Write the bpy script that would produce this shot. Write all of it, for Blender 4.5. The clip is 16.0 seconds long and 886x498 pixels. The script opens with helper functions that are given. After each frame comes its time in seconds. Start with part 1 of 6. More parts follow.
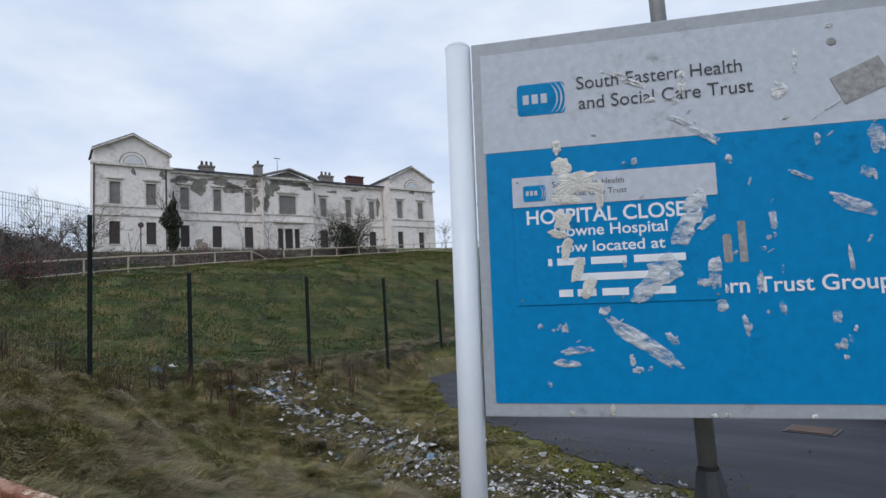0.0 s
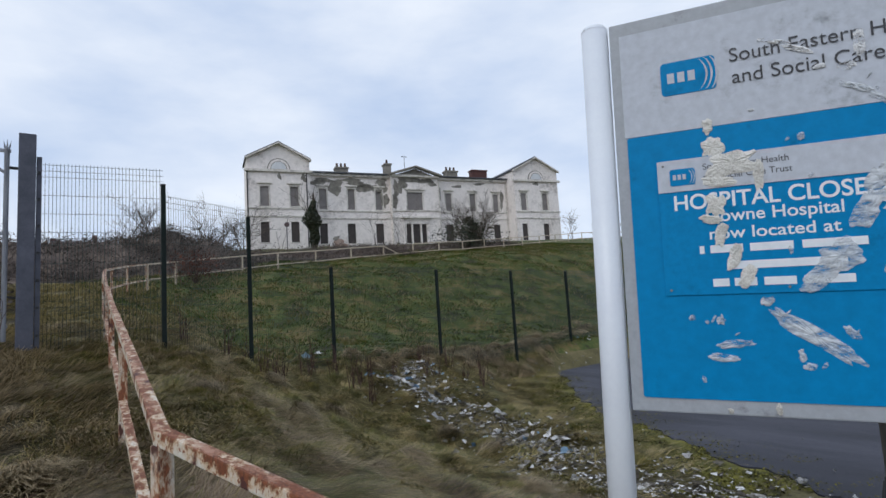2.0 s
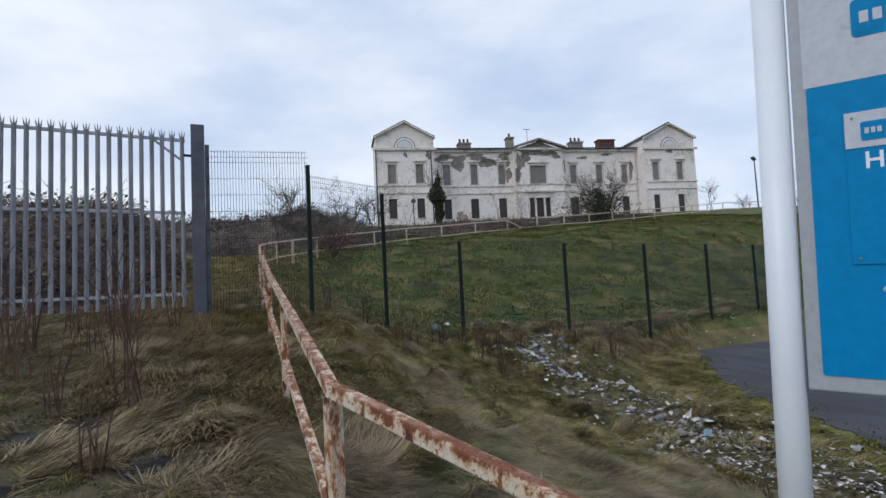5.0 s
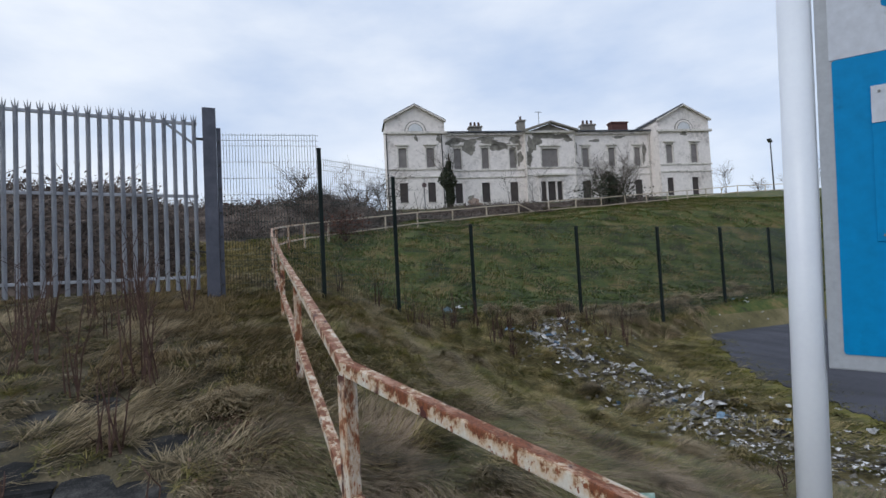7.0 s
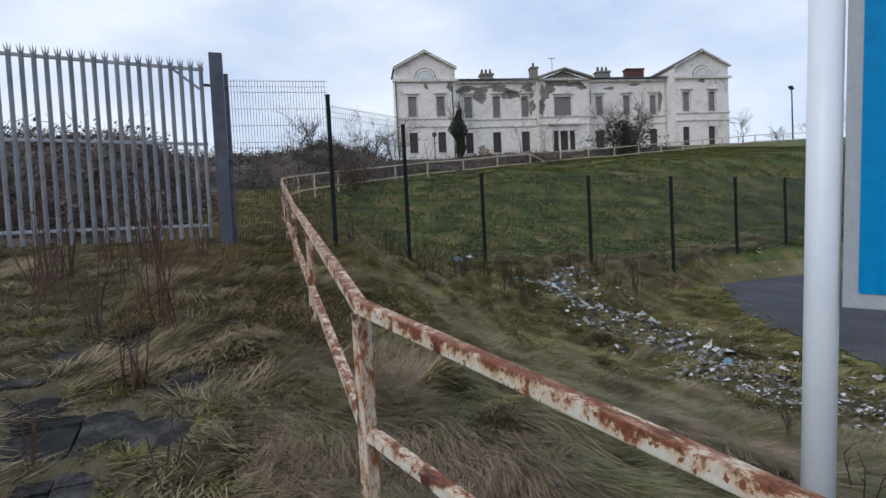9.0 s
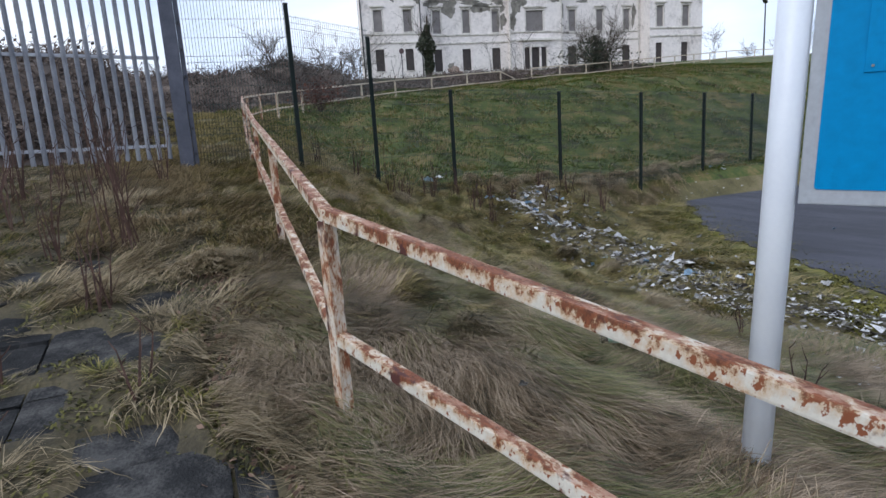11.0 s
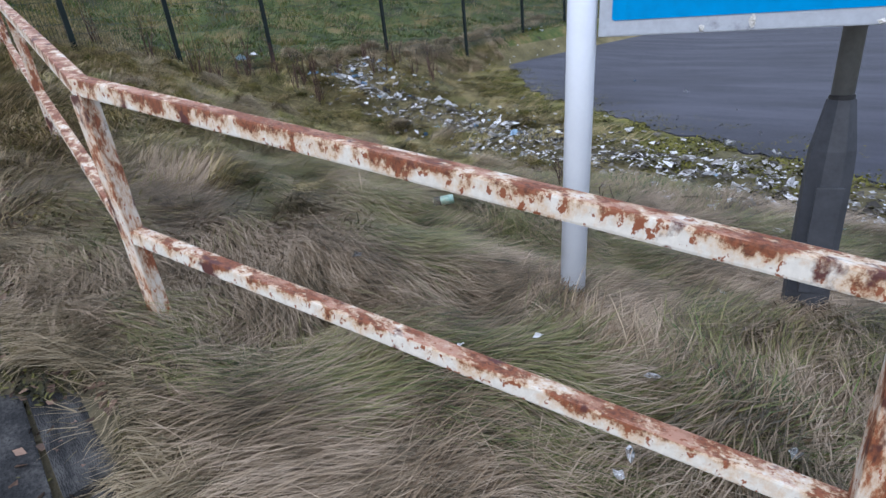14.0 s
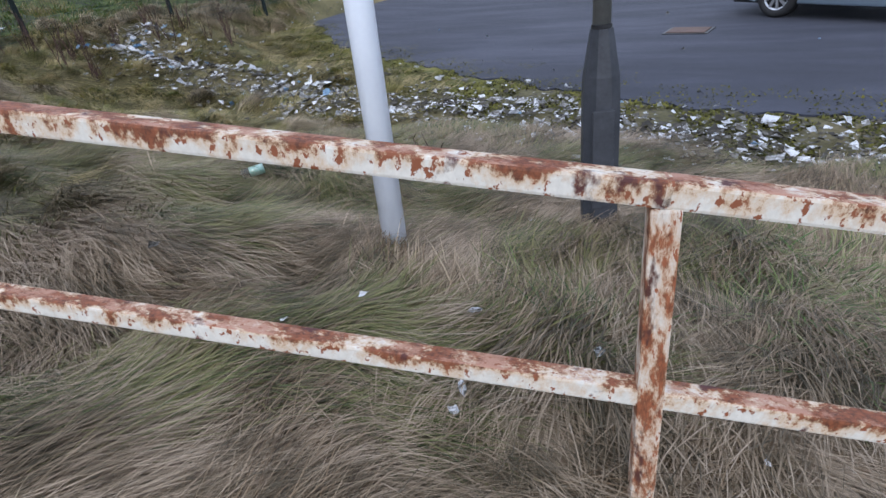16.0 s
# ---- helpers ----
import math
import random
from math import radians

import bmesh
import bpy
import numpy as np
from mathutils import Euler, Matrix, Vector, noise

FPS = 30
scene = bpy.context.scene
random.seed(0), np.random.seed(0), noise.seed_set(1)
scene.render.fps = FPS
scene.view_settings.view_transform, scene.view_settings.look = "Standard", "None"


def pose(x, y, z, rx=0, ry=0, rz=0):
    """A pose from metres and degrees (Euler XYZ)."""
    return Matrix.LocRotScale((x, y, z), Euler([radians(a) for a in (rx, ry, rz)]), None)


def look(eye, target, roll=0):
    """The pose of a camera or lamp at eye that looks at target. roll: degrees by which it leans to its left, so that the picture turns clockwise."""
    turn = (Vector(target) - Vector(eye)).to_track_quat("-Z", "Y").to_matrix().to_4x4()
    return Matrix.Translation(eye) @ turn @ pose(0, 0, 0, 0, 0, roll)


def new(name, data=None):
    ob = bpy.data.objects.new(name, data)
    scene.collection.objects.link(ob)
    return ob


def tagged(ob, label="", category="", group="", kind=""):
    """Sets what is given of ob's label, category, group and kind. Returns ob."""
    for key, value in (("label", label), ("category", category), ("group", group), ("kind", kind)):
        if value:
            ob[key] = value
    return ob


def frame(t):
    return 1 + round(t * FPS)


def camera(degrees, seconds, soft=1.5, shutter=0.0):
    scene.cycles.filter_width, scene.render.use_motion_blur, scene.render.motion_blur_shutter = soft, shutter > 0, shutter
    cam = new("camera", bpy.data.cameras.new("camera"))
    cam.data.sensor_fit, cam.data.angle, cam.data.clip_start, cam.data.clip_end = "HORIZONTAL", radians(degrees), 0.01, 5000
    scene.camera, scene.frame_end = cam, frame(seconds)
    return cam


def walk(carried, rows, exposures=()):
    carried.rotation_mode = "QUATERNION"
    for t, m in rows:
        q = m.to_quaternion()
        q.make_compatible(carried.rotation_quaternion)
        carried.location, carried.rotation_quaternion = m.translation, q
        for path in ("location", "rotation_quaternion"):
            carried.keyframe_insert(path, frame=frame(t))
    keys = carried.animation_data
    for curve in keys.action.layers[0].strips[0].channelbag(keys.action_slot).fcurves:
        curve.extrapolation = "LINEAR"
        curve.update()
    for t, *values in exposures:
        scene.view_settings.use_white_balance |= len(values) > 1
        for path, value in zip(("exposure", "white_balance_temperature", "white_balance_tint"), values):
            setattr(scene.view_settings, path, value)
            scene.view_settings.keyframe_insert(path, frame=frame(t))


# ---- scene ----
cam = camera(77.9, 16.0)
PATH = [
    (0, (0.276, 0.352, 1.711), (-0.989, 1.886, 1.926), -3.9),
    (0.5, (0.258, 0.348, 1.709), (-1.12, 1.781, 1.929), -3.4),
    (1, (0.25, 0.328, 1.708), (-1.195, 1.694, 1.921), -3.5),
    (1.5, (0.25, 0.313, 1.709), (-1.249, 1.619, 1.921), -3.7),
    (2, (0.247, 0.285, 1.705), (-1.331, 1.494, 1.923), -3.7),
    (2.5, (0.233, 0.257, 1.7), (-1.414, 1.368, 1.924), -3.7),
    (3, (0.216, 0.223, 1.697), (-1.504, 1.219, 1.917), -3.5),
    (3.5, (0.204, 0.202, 1.689), (-1.56, 1.12, 1.901), -3.1),
    (4, (0.21, 0.189, 1.684), (-1.581, 1.058, 1.878), -3.0),
    (6.5, (0.182, 0.174, 1.668), (-1.644, 0.980, 1.783), -3.1),
    (7, (0.178, 0.173, 1.656), (-1.656, 0.964, 1.754), -3.0),
    (7.5, (0.176, 0.167, 1.641), (-1.664, 0.950, 1.685), -2.9),
    (8, (0.176, 0.160, 1.634), (-1.669, 0.932, 1.648), -2.9),
    (10.5, (0.161, 0.169, 1.542), (-1.659, 0.946, 1.254), -3.1),
    (11, (0.166, 0.18, 1.521), (-1.623, 0.999, 1.163), -3.6),
    (11.5, (0.16, 0.195, 1.493), (-1.597, 1.029, 1.028), -3.9),
    (12, (0.135, 0.219, 1.457), (-1.575, 1.072, 0.864), -4.2),
    (12.5, (0.119, 0.25, 1.437), (-1.522, 1.183, 0.775), -4.9),
    (13, (0.122, 0.287, 1.421), (-1.418, 1.34, 0.701), -5.7),
    (13.5, (0.118, 0.314, 1.406), (-1.321, 1.467, 0.63), -6.1),
    (14, (0.114, 0.327, 1.396), (-1.287, 1.505, 0.59), -6.3),
    (14.5, (0.125, 0.345, 1.389), (-1.215, 1.567, 0.546), -6.5),
    (15, (0.147, 0.393, 1.367), (-1.021, 1.737, 0.456), -7.1),
    (15.5, (0.164, 0.424, 1.354), (-0.889, 1.833, 0.403), -8.1),
    (16, (0.18, 0.441, 1.342), (-0.76, 1.901, 0.349), -8.3),
]
walk(cam, [(t, look(eye, target, roll)) for t, eye, target, roll in PATH],
     exposures=[(0, 0.02, 6500, 10), (3.5, 0.03, 6500, 10), (8, 0.03, 6500, 10), (10.5, 0.32, 6350, 11), (11.5, 0.55, 6250, 12), (12.5, 0.78, 6100, 13), (13.5, 0.88, 6000, 14), (16, 0.8, 6000, 14)])

# ---- world, sun ----
world = bpy.data.worlds.new("overcast_sky")
scene.world = world
world.use_nodes = True
wt = world.node_tree
wt.nodes.clear()
w_out = wt.nodes.new("ShaderNodeOutputWorld")
w_bg = wt.nodes.new("ShaderNodeBackground")
w_sky = wt.nodes.new("ShaderNodeTexSky")
w_sky.sky_type, w_sky.sun_disc = "NISHITA", False
w_sky.sun_elevation, w_sky.sun_rotation = radians(37), radians(161)
w_scale = wt.nodes.new("ShaderNodeVectorMath")
w_scale.operation = "SCALE"
w_scale.inputs["Scale"].default_value = 0.08
w_co = wt.nodes.new("ShaderNodeTexCoord")
w_map = wt.nodes.new("ShaderNodeMapping")
w_map.inputs["Scale"].default_value = (1.0, 1.0, 2.6)
w_noise = wt.nodes.new("ShaderNodeTexNoise")
w_noise.inputs["Scale"].default_value = 2.2
w_noise.inputs["Detail"].default_value = 7
w_noise.inputs["Roughness"].default_value = 0.52
w_ramp = wt.nodes.new("ShaderNodeValToRGB")
w_ramp.color_ramp.elements[0].position, w_ramp.color_ramp.elements[0].color = 0.3, (0.52, 0.655, 0.90, 1)
w_ramp.color_ramp.elements[1].position, w_ramp.color_ramp.elements[1].color = 0.68, (0.97, 1.03, 1.12, 1)
w_mix = wt.nodes.new("ShaderNodeMix")
w_mix.data_type = "RGBA"
w_mix.inputs[0].default_value = 0.88
wt.links.new(w_co.outputs["Generated"], w_map.inputs["Vector"])
wt.links.new(w_map.outputs[0], w_noise.inputs["Vector"])
wt.links.new(w_noise.outputs["Fac"], w_ramp.inputs["Fac"])
wt.links.new(w_sky.outputs[0], w_scale.inputs[0])
wt.links.new(w_scale.outputs[0], w_mix.inputs[6])
wt.links.new(w_ramp.outputs[0], w_mix.inputs[7])
wt.links.new(w_mix.outputs[2], w_bg.inputs["Color"])
w_bg.inputs["Strength"].default_value = 1.0
wt.links.new(w_bg.outputs[0], w_out.inputs["Surface"])

sun = new("sun", bpy.data.lights.new("sun", "SUN"))
sun.data.energy, sun.data.angle, sun.data.color = 0.9, radians(40), (1.0, 0.97, 0.92)
sun.matrix_world = look((7.5, -22.5, 18), (0, 0, 0))


# ---- materials ----
def material(name, stops, scale=6.0, rough=0.8, metal=0.0, bump=0.3, fine=60.0, stretch=(1, 1, 1), island=0.0, obj_random=0.0, coat=0.0, spread=(0.3, 0.7)):
    """A surface with colours that vary at two scales. stops: two or more colours from dark to light."""
    m = bpy.data.materials.new(name)
    m.use_nodes = True
    nt = m.node_tree
    b = nt.nodes["Principled BSDF"]
    co = nt.nodes.new("ShaderNodeTexCoord")
    mp = nt.nodes.new("ShaderNodeMapping")
    mp.inputs["Scale"].default_value = stretch
    nt.links.new(co.outputs["Object"], mp.inputs["Vector"])
    n1 = nt.nodes.new("ShaderNodeTexNoise")
    n1.inputs["Scale"].default_value, n1.inputs["Detail"].default_value, n1.inputs["Roughness"].default_value = scale, 6, 0.6
    n2 = nt.nodes.new("ShaderNodeTexNoise")
    n2.inputs["Scale"].default_value, n2.inputs["Detail"].default_value = fine, 4
    nt.links.new(mp.outputs[0], n1.inputs["Vector"])
    nt.links.new(mp.outputs[0], n2.inputs["Vector"])
    add = nt.nodes.new("ShaderNodeMath")
    add.operation = "MULTIPLY_ADD"
    add.inputs[1].default_value = 0.35
    nt.links.new(n2.outputs["Fac"], add.inputs[0])
    sub = nt.nodes.new("ShaderNodeMath")
    sub.operation = "SUBTRACT"
    sub.inputs[1].default_value = 0.175
    nt.links.new(n1.outputs["Fac"], sub.inputs[0])
    nt.links.new(sub.outputs[0], add.inputs[2])
    fac = add.outputs[0]
    for amount, kind in ((island, "isl"), (obj_random, "obj")):
        if amount:
            src = nt.nodes.new("ShaderNodeNewGeometry" if kind == "isl" else "ShaderNodeObjectInfo")
            ma = nt.nodes.new("ShaderNodeMath")
            ma.operation = "MULTIPLY_ADD"
            ma.inputs[1].default_value = amount
            nt.links.new(src.outputs["Random Per Island" if kind == "isl" else "Random"], ma.inputs[0])
            of = nt.nodes.new("ShaderNodeMath")
            of.operation = "SUBTRACT"
            of.inputs[1].default_value = amount / 2
            nt.links.new(fac, of.inputs[0])
            nt.links.new(of.outputs[0], ma.inputs[2])
            fac = ma.outputs[0]
    ramp = nt.nodes.new("ShaderNodeValToRGB")
    els = ramp.color_ramp.elements
    while len(els) < len(stops):
        els.new(0.5)
    for i, c in enumerate(stops):
        els[i].position = spread[0] + (spread[1] - spread[0]) * i / (len(stops) - 1)
        els[i].color = (*c, 1)
    nt.links.new(fac, ramp.inputs["Fac"])
    nt.links.new(ramp.outputs[0], b.inputs["Base Color"])
    b.inputs["Roughness"].default_value = rough
    b.inputs["Metallic"].default_value = metal
    b.inputs["Coat Weight"].default_value = coat
    if bump:
        bp = nt.nodes.new("ShaderNodeBump")
        bp.inputs["Strength"].default_value = bump
        bp.inputs["Distance"].default_value = 0.01
        nt.links.new(n2.outputs["Fac"], bp.inputs["Height"])
        nt.links.new(bp.outputs[0], b.inputs["Normal"])
    return m


def layered(name, base, over, cover=0.5, soft=0.04, scale=9.0, stretch=(1, 1, 1), rough=0.7, bump=0.5, dark=None, dark_cover=0.7, metal=0.0, stain=None, chips=0.0, top=0.0, top_tint=None, rim=0.0):
    """Paint with rust or stains that break through it in patches, with a darker core where dark is given."""
    m = bpy.data.materials.new(name)
    m.use_nodes = True
    nt = m.node_tree
    b = nt.nodes["Principled BSDF"]
    co = nt.nodes.new("ShaderNodeTexCoord")
    mp = nt.nodes.new("ShaderNodeMapping")
    mp.inputs["Scale"].default_value = stretch
    info = nt.nodes.new("ShaderNodeObjectInfo")
    shift = nt.nodes.new("ShaderNodeVectorMath")
    shift.operation = "MULTIPLY_ADD"
    shift.inputs[0].default_value = (31.0, 17.0, 23.0)
    nt.links.new(info.outputs["Random"], shift.inputs[1])
    nt.links.new(co.outputs["Object"], shift.inputs[2])
    nt.links.new(shift.outputs[0], mp.inputs["Vector"])

    def nz(s, d, r=0.6):
        n = nt.nodes.new("ShaderNodeTexNoise")
        n.inputs["Scale"].default_value, n.inputs["Detail"].default_value, n.inputs["Roughness"].default_value = s, d, r
        nt.links.new(mp.outputs[0], n.inputs["Vector"])
        return n.outputs["Fac"]

    def mask(src, at, width):
        r = nt.nodes.new("ShaderNodeMapRange")
        r.inputs["From Min"].default_value, r.inputs["From Max"].default_value = at - width, at + width
        nt.links.new(src, r.inputs["Value"])
        return r.outputs[0]

    def mix(f, a, c):
        x = nt.nodes.new("ShaderNodeMix")
        x.data_type = "RGBA"
        nt.links.new(f, x.inputs[0])
        for sock, v in ((x.inputs[6], a), (x.inputs[7], c)):
            if isinstance(v, tuple):
                sock.default_value = (*v, 1)
            else:
                nt.links.new(v, sock)
        return x.outputs[2]

    big, fine = nz(scale, 10, 0.72), nz(scale * 7, 5)
    if rim:
        # rust starts at the upper edge of a tube and runs down its face
        own = nt.nodes.new("ShaderNodeSeparateXYZ")
        nt.links.new(co.outputs["Object"], own.inputs[0])
        edge = nt.nodes.new("ShaderNodeMath")
        edge.operation = "MULTIPLY_ADD"
        edge.inputs[1].default_value = rim
        nt.links.new(own.outputs["Z"], edge.inputs[0])
        nt.links.new(big, edge.inputs[2])
        big = edge.outputs[0]
    up = None
    if top:
        geo = nt.nodes.new("ShaderNodeNewGeometry")
        sep = nt.nodes.new("ShaderNodeSeparateXYZ")
        nt.links.new(geo.outputs["Normal"], sep.inputs[0])
        up = mask(sep.outputs["Z"], 0.6, 0.2)
        more = nt.nodes.new("ShaderNodeMath")
        more.operation = "MULTIPLY_ADD"
        more.inputs[1].default_value = top
        nt.links.new(up, more.inputs[0])
        nt.links.new(big, more.inputs[2])
        big = more.outputs[0]
    col = mix(mask(fine, 0.5, 0.25), tuple(v * 0.8 for v in base), base)
    rust = mix(mask(fine, 0.5, 0.16), tuple(v * 0.38 for v in over), tuple(v * 1.1 for v in over))
    if stain:
        col = mix(mask(big, cover - 0.05, 0.075), col, stain)
    f1 = mask(big, cover, soft)
    col = mix(f1, col, rust)
    if top_tint:
        both = nt.nodes.new("ShaderNodeMath")
        both.operation = "MULTIPLY"
        nt.links.new(up, both.inputs[0])
        nt.links.new(mask(nz(scale * 0.7, 10, 0.75), 0.55, 0.05), both.inputs[1])
        col = mix(both.outputs[0], col, top_tint)
    if chips:
        col = mix(mask(nz(scale * 4.5, 3), chips, 0.02), col, over)
    if dark:
        col = mix(mask(nz(scale * 0.8, 6), dark_cover, soft), col, dark)
    nt.links.new(col, b.inputs["Base Color"])
    b.inputs["Roughness"].default_value = rough
    b.inputs["Metallic"].default_value = metal
    bp = nt.nodes.new("ShaderNodeBump")
    bp.inputs["Strength"].default_value = bump
    bp.inputs["Distance"].default_value = 0.004
    nt.links.new(big, bp.inputs["Height"])
    nt.links.new(bp.outputs[0], b.inputs["Normal"])
    return m


M_RAIL = layered("rusty_cream_paint", (0.67, 0.635, 0.555), (0.215, 0.066, 0.025), 0.565, 0.03, 15.0, stretch=(1, 0.6, 0.45), dark=(0.075, 0.022, 0.017), dark_cover=0.63, stain=(0.50, 0.32, 0.165), chips=0.61, top=0.01, top_tint=(0.36, 0.19, 0.125), rim=2.4)
M_RAILPOST = layered("rusted_post_paint", (0.64, 0.58, 0.49), (0.27, 0.085, 0.033), 0.52, 0.035, 14.0, dark=(0.07, 0.022, 0.014), dark_cover=0.60, stain=(0.46, 0.27, 0.14), chips=0.62, stretch=(1.4, 1.4, 0.5))
M_RAIL_FAR = layered("weathered_cream_paint", (0.55, 0.47, 0.36), (0.30, 0.16, 0.08), 0.58, 0.06, 6.0)
M_GROUND = material("turf", [(0.045, 0.039, 0.016), (0.092, 0.08, 0.03), (0.145, 0.12, 0.055), (0.21, 0.168, 0.09)], 0.9, 0.95, bump=0.8, fine=22)
M_BLADE = material("dry_grass", [(0.056, 0.044, 0.022), (0.155, 0.113, 0.066), (0.27, 0.199, 0.126), (0.40, 0.308, 0.215)], 1.6, 0.7, bump=0, fine=9, island=0.28, spread=(0.34, 0.66))
M_SEDGE = material("greyish_green_grass", [(0.033, 0.043, 0.011), (0.082, 0.098, 0.024), (0.145, 0.15, 0.044), (0.25, 0.222, 0.09)], 1.4, 0.7, bump=0, fine=6, island=0.45)
M_STRAW = material("straw", [(0.15, 0.115, 0.06), (0.33, 0.26, 0.15), (0.52, 0.42, 0.27)], 6, 0.7, bump=0, island=0.6)
M_HILL = material("hill_turf", [(0.028, 0.029, 0.007), (0.046, 0.072, 0.010), (0.076, 0.086, 0.016), (0.145, 0.112, 0.04)], 0.9, 0.95, bump=0.7, fine=7, spread=(0.37, 0.62))
M_PATHSOIL = material("mossy_soil", [(0.026, 0.021, 0.014), (0.052, 0.043, 0.024), (0.085, 0.07, 0.037), (0.14, 0.11, 0.066)], 2.2, 0.95, bump=0.9, fine=45)
M_GREEN = material("green_grass", [(0.028, 0.052, 0.006), (0.053, 0.105, 0.010), (0.092, 0.128, 0.018), (0.22, 0.185, 0.058)], 0.7, 0.75, bump=0, fine=4, island=0.3, spread=(0.37, 0.62))
M_MAT = material("trodden_dead_grass", [(0.06, 0.05, 0.025), (0.165, 0.13, 0.07), (0.30, 0.235, 0.14), (0.44, 0.355, 0.23)], 1.6, 0.75, bump=0, fine=9, island=0.6)
M_OLIVE = material("olive_grass", [(0.062, 0.074, 0.014), (0.135, 0.142, 0.028), (0.225, 0.205, 0.052), (0.34, 0.275, 0.095)], 1.6, 0.7, bump=0, fine=6, island=0.45)
M_BANK = material("yellowed_grass", [(0.075, 0.07, 0.022), (0.19, 0.165, 0.057), (0.34, 0.275, 0.115), (0.50, 0.40, 0.20)], 2.6, 0.7, bump=0, fine=9, island=0.45, spread=(0.34, 0.66))
M_FRESH = material("fresh_grass", [(0.03, 0.06, 0.012), (0.065, 0.125, 0.02), (0.125, 0.175, 0.04), (0.26, 0.24, 0.11)], 1.4, 0.7, bump=0, fine=6, island=0.5)
M_VERGEMOSS = material("bright_moss", [(0.03, 0.029, 0.007), (0.094, 0.092, 0.012), (0.17, 0.155, 0.024)], 2.2, 0.95, bump=0.8, fine=26, island=0.35)
M_MOSS = material("moss", [(0.016, 0.016, 0.005), (0.06, 0.058, 0.012), (0.135, 0.125, 0.032)], 3, 0.95, bump=0, fine=30, island=0.6)
M_ASPHALT = material("asphalt", [(0.02134, 0.02279, 0.03248), (0.03395, 0.03637, 0.0504), (0.0582, 0.06111, 0.08176)], 0.9, 0.9, bump=0.5, fine=90, stretch=(0.35, 1.6, 1))
M_SLAB = material("old_paving", [(0.015, 0.0155, 0.0165), (0.028, 0.0285, 0.0295), (0.085, 0.083, 0.08)], 5, 1.0, bump=0.9, fine=70, obj_random=0.2)
M_SLAB.node_tree.nodes["Principled BSDF"].inputs["Specular IOR Level"].default_value = 0.15
M_GREENPOST = material("green_powder_coat", [(0.001, 0.005, 0.0045), (0.003, 0.011, 0.01)], 8, 0.95, bump=0.05)
M_WIRE = material("green_wire", [(0.02, 0.036, 0.032), (0.034, 0.056, 0.05)], 8, 0.5, bump=0)
M_GALV = material("galvanised_steel", [(0.24, 0.255, 0.29), (0.33, 0.345, 0.385), (0.42, 0.435, 0.47)], 5, 0.55, metal=0.15, bump=0.1, stretch=(1, 1, 0.3))
M_GATEPOST = material("dark_painted_steel", [(0.05, 0.055, 0.075), (0.09, 0.095, 0.125)], 5, 0.5, metal=0.2, bump=0.1)
M_SIGNPOST = material("white_enamelled_steel", [(0.68, 0.72, 0.79), (0.74, 0.785, 0.84)], 3, 0.35, bump=0.05)
M_FRAME = layered("grey_aluminium", (0.38, 0.41, 0.45), (0.29, 0.30, 0.33), 0.66, 0.06, 5.0, rough=0.5, bump=0.05)
M_WHITE = layered("dirty_white_vinyl", (0.56, 0.60, 0.67), (0.47, 0.50, 0.55), 0.64, 0.08, 4.0, rough=0.4, bump=0.04)
M_BLUE = layered("blue_vinyl", (0.0, 0.235, 0.53), (0.0, 0.22, 0.48), 0.66, 0.08, 3.0, rough=0.5, bump=0.03)
M_NOTICE = layered("blue_notice_film", (0.0, 0.235, 0.53), (0.0, 0.215, 0.47), 0.64, 0.08, 6.0, rough=0.5, bump=0.05)
M_INK = material("dark_ink", [(0.02, 0.022, 0.03), (0.035, 0.037, 0.045)], 40, 0.5, bump=0)
M_LETTER = material("white_lettering", [(0.66, 0.72, 0.78), (0.78, 0.82, 0.86)], 20, 0.45, bump=0)
M_PASTE = material("torn_paper", [(0.50, 0.49, 0.46), (0.66, 0.65, 0.61), (0.78, 0.77, 0.73)], 14, 0.9, bump=0.8, fine=120)
M_TAPE = material("grey_tape", [(0.22, 0.22, 0.22), (0.36, 0.36, 0.36)], 30, 0.7, bump=0.3)
M_LAMP = material("grey_lamp_paint", [(0.022, 0.025, 0.031), (0.045, 0.049, 0.058)], 9, 0.55, bump=0.1)
M_POLE = material("weathered_pole", [(0.16, 0.165, 0.165), (0.24, 0.245, 0.24)], 7, 0.6, metal=0.3, bump=0.1)
M_RENDER = layered("white_stucco", (0.86, 0.805, 0.775), (0.68, 0.62, 0.585), 0.60, 0.10, 0.45, rough=0.9, bump=0.3)
M_PATCH = material("bare_stucco", [(0.12, 0.115, 0.10), (0.22, 0.205, 0.18), (0.32, 0.30, 0.26)], 2.2, 0.95, bump=0.6, fine=14)
M_TRIM = layered("stucco_moulding", (0.72, 0.68, 0.63), (0.36, 0.33, 0.30), 0.58, 0.08, 1.1, rough=0.9, bump=0.3)
M_BOARD_UP = material("grey_window_board", [(0.16, 0.145, 0.14), (0.235, 0.215, 0.21)], 1.5, 0.7, bump=0.1, obj_random=0.3)
M_BOARD_LOW = material("dark_window_board", [(0.035, 0.028, 0.027), (0.06, 0.048, 0.045)], 1.5, 0.7, bump=0.1, obj_random=0.3)
M_SLATE = material("slate", [(0.045, 0.05, 0.06), (0.08, 0.085, 0.1)], 2, 0.6, bump=0.3, fine=12)
M_BRICK = material("red_brick", [(0.075, 0.035, 0.032), (0.13, 0.058, 0.05)], 3, 0.9, bump=0.4, fine=20)
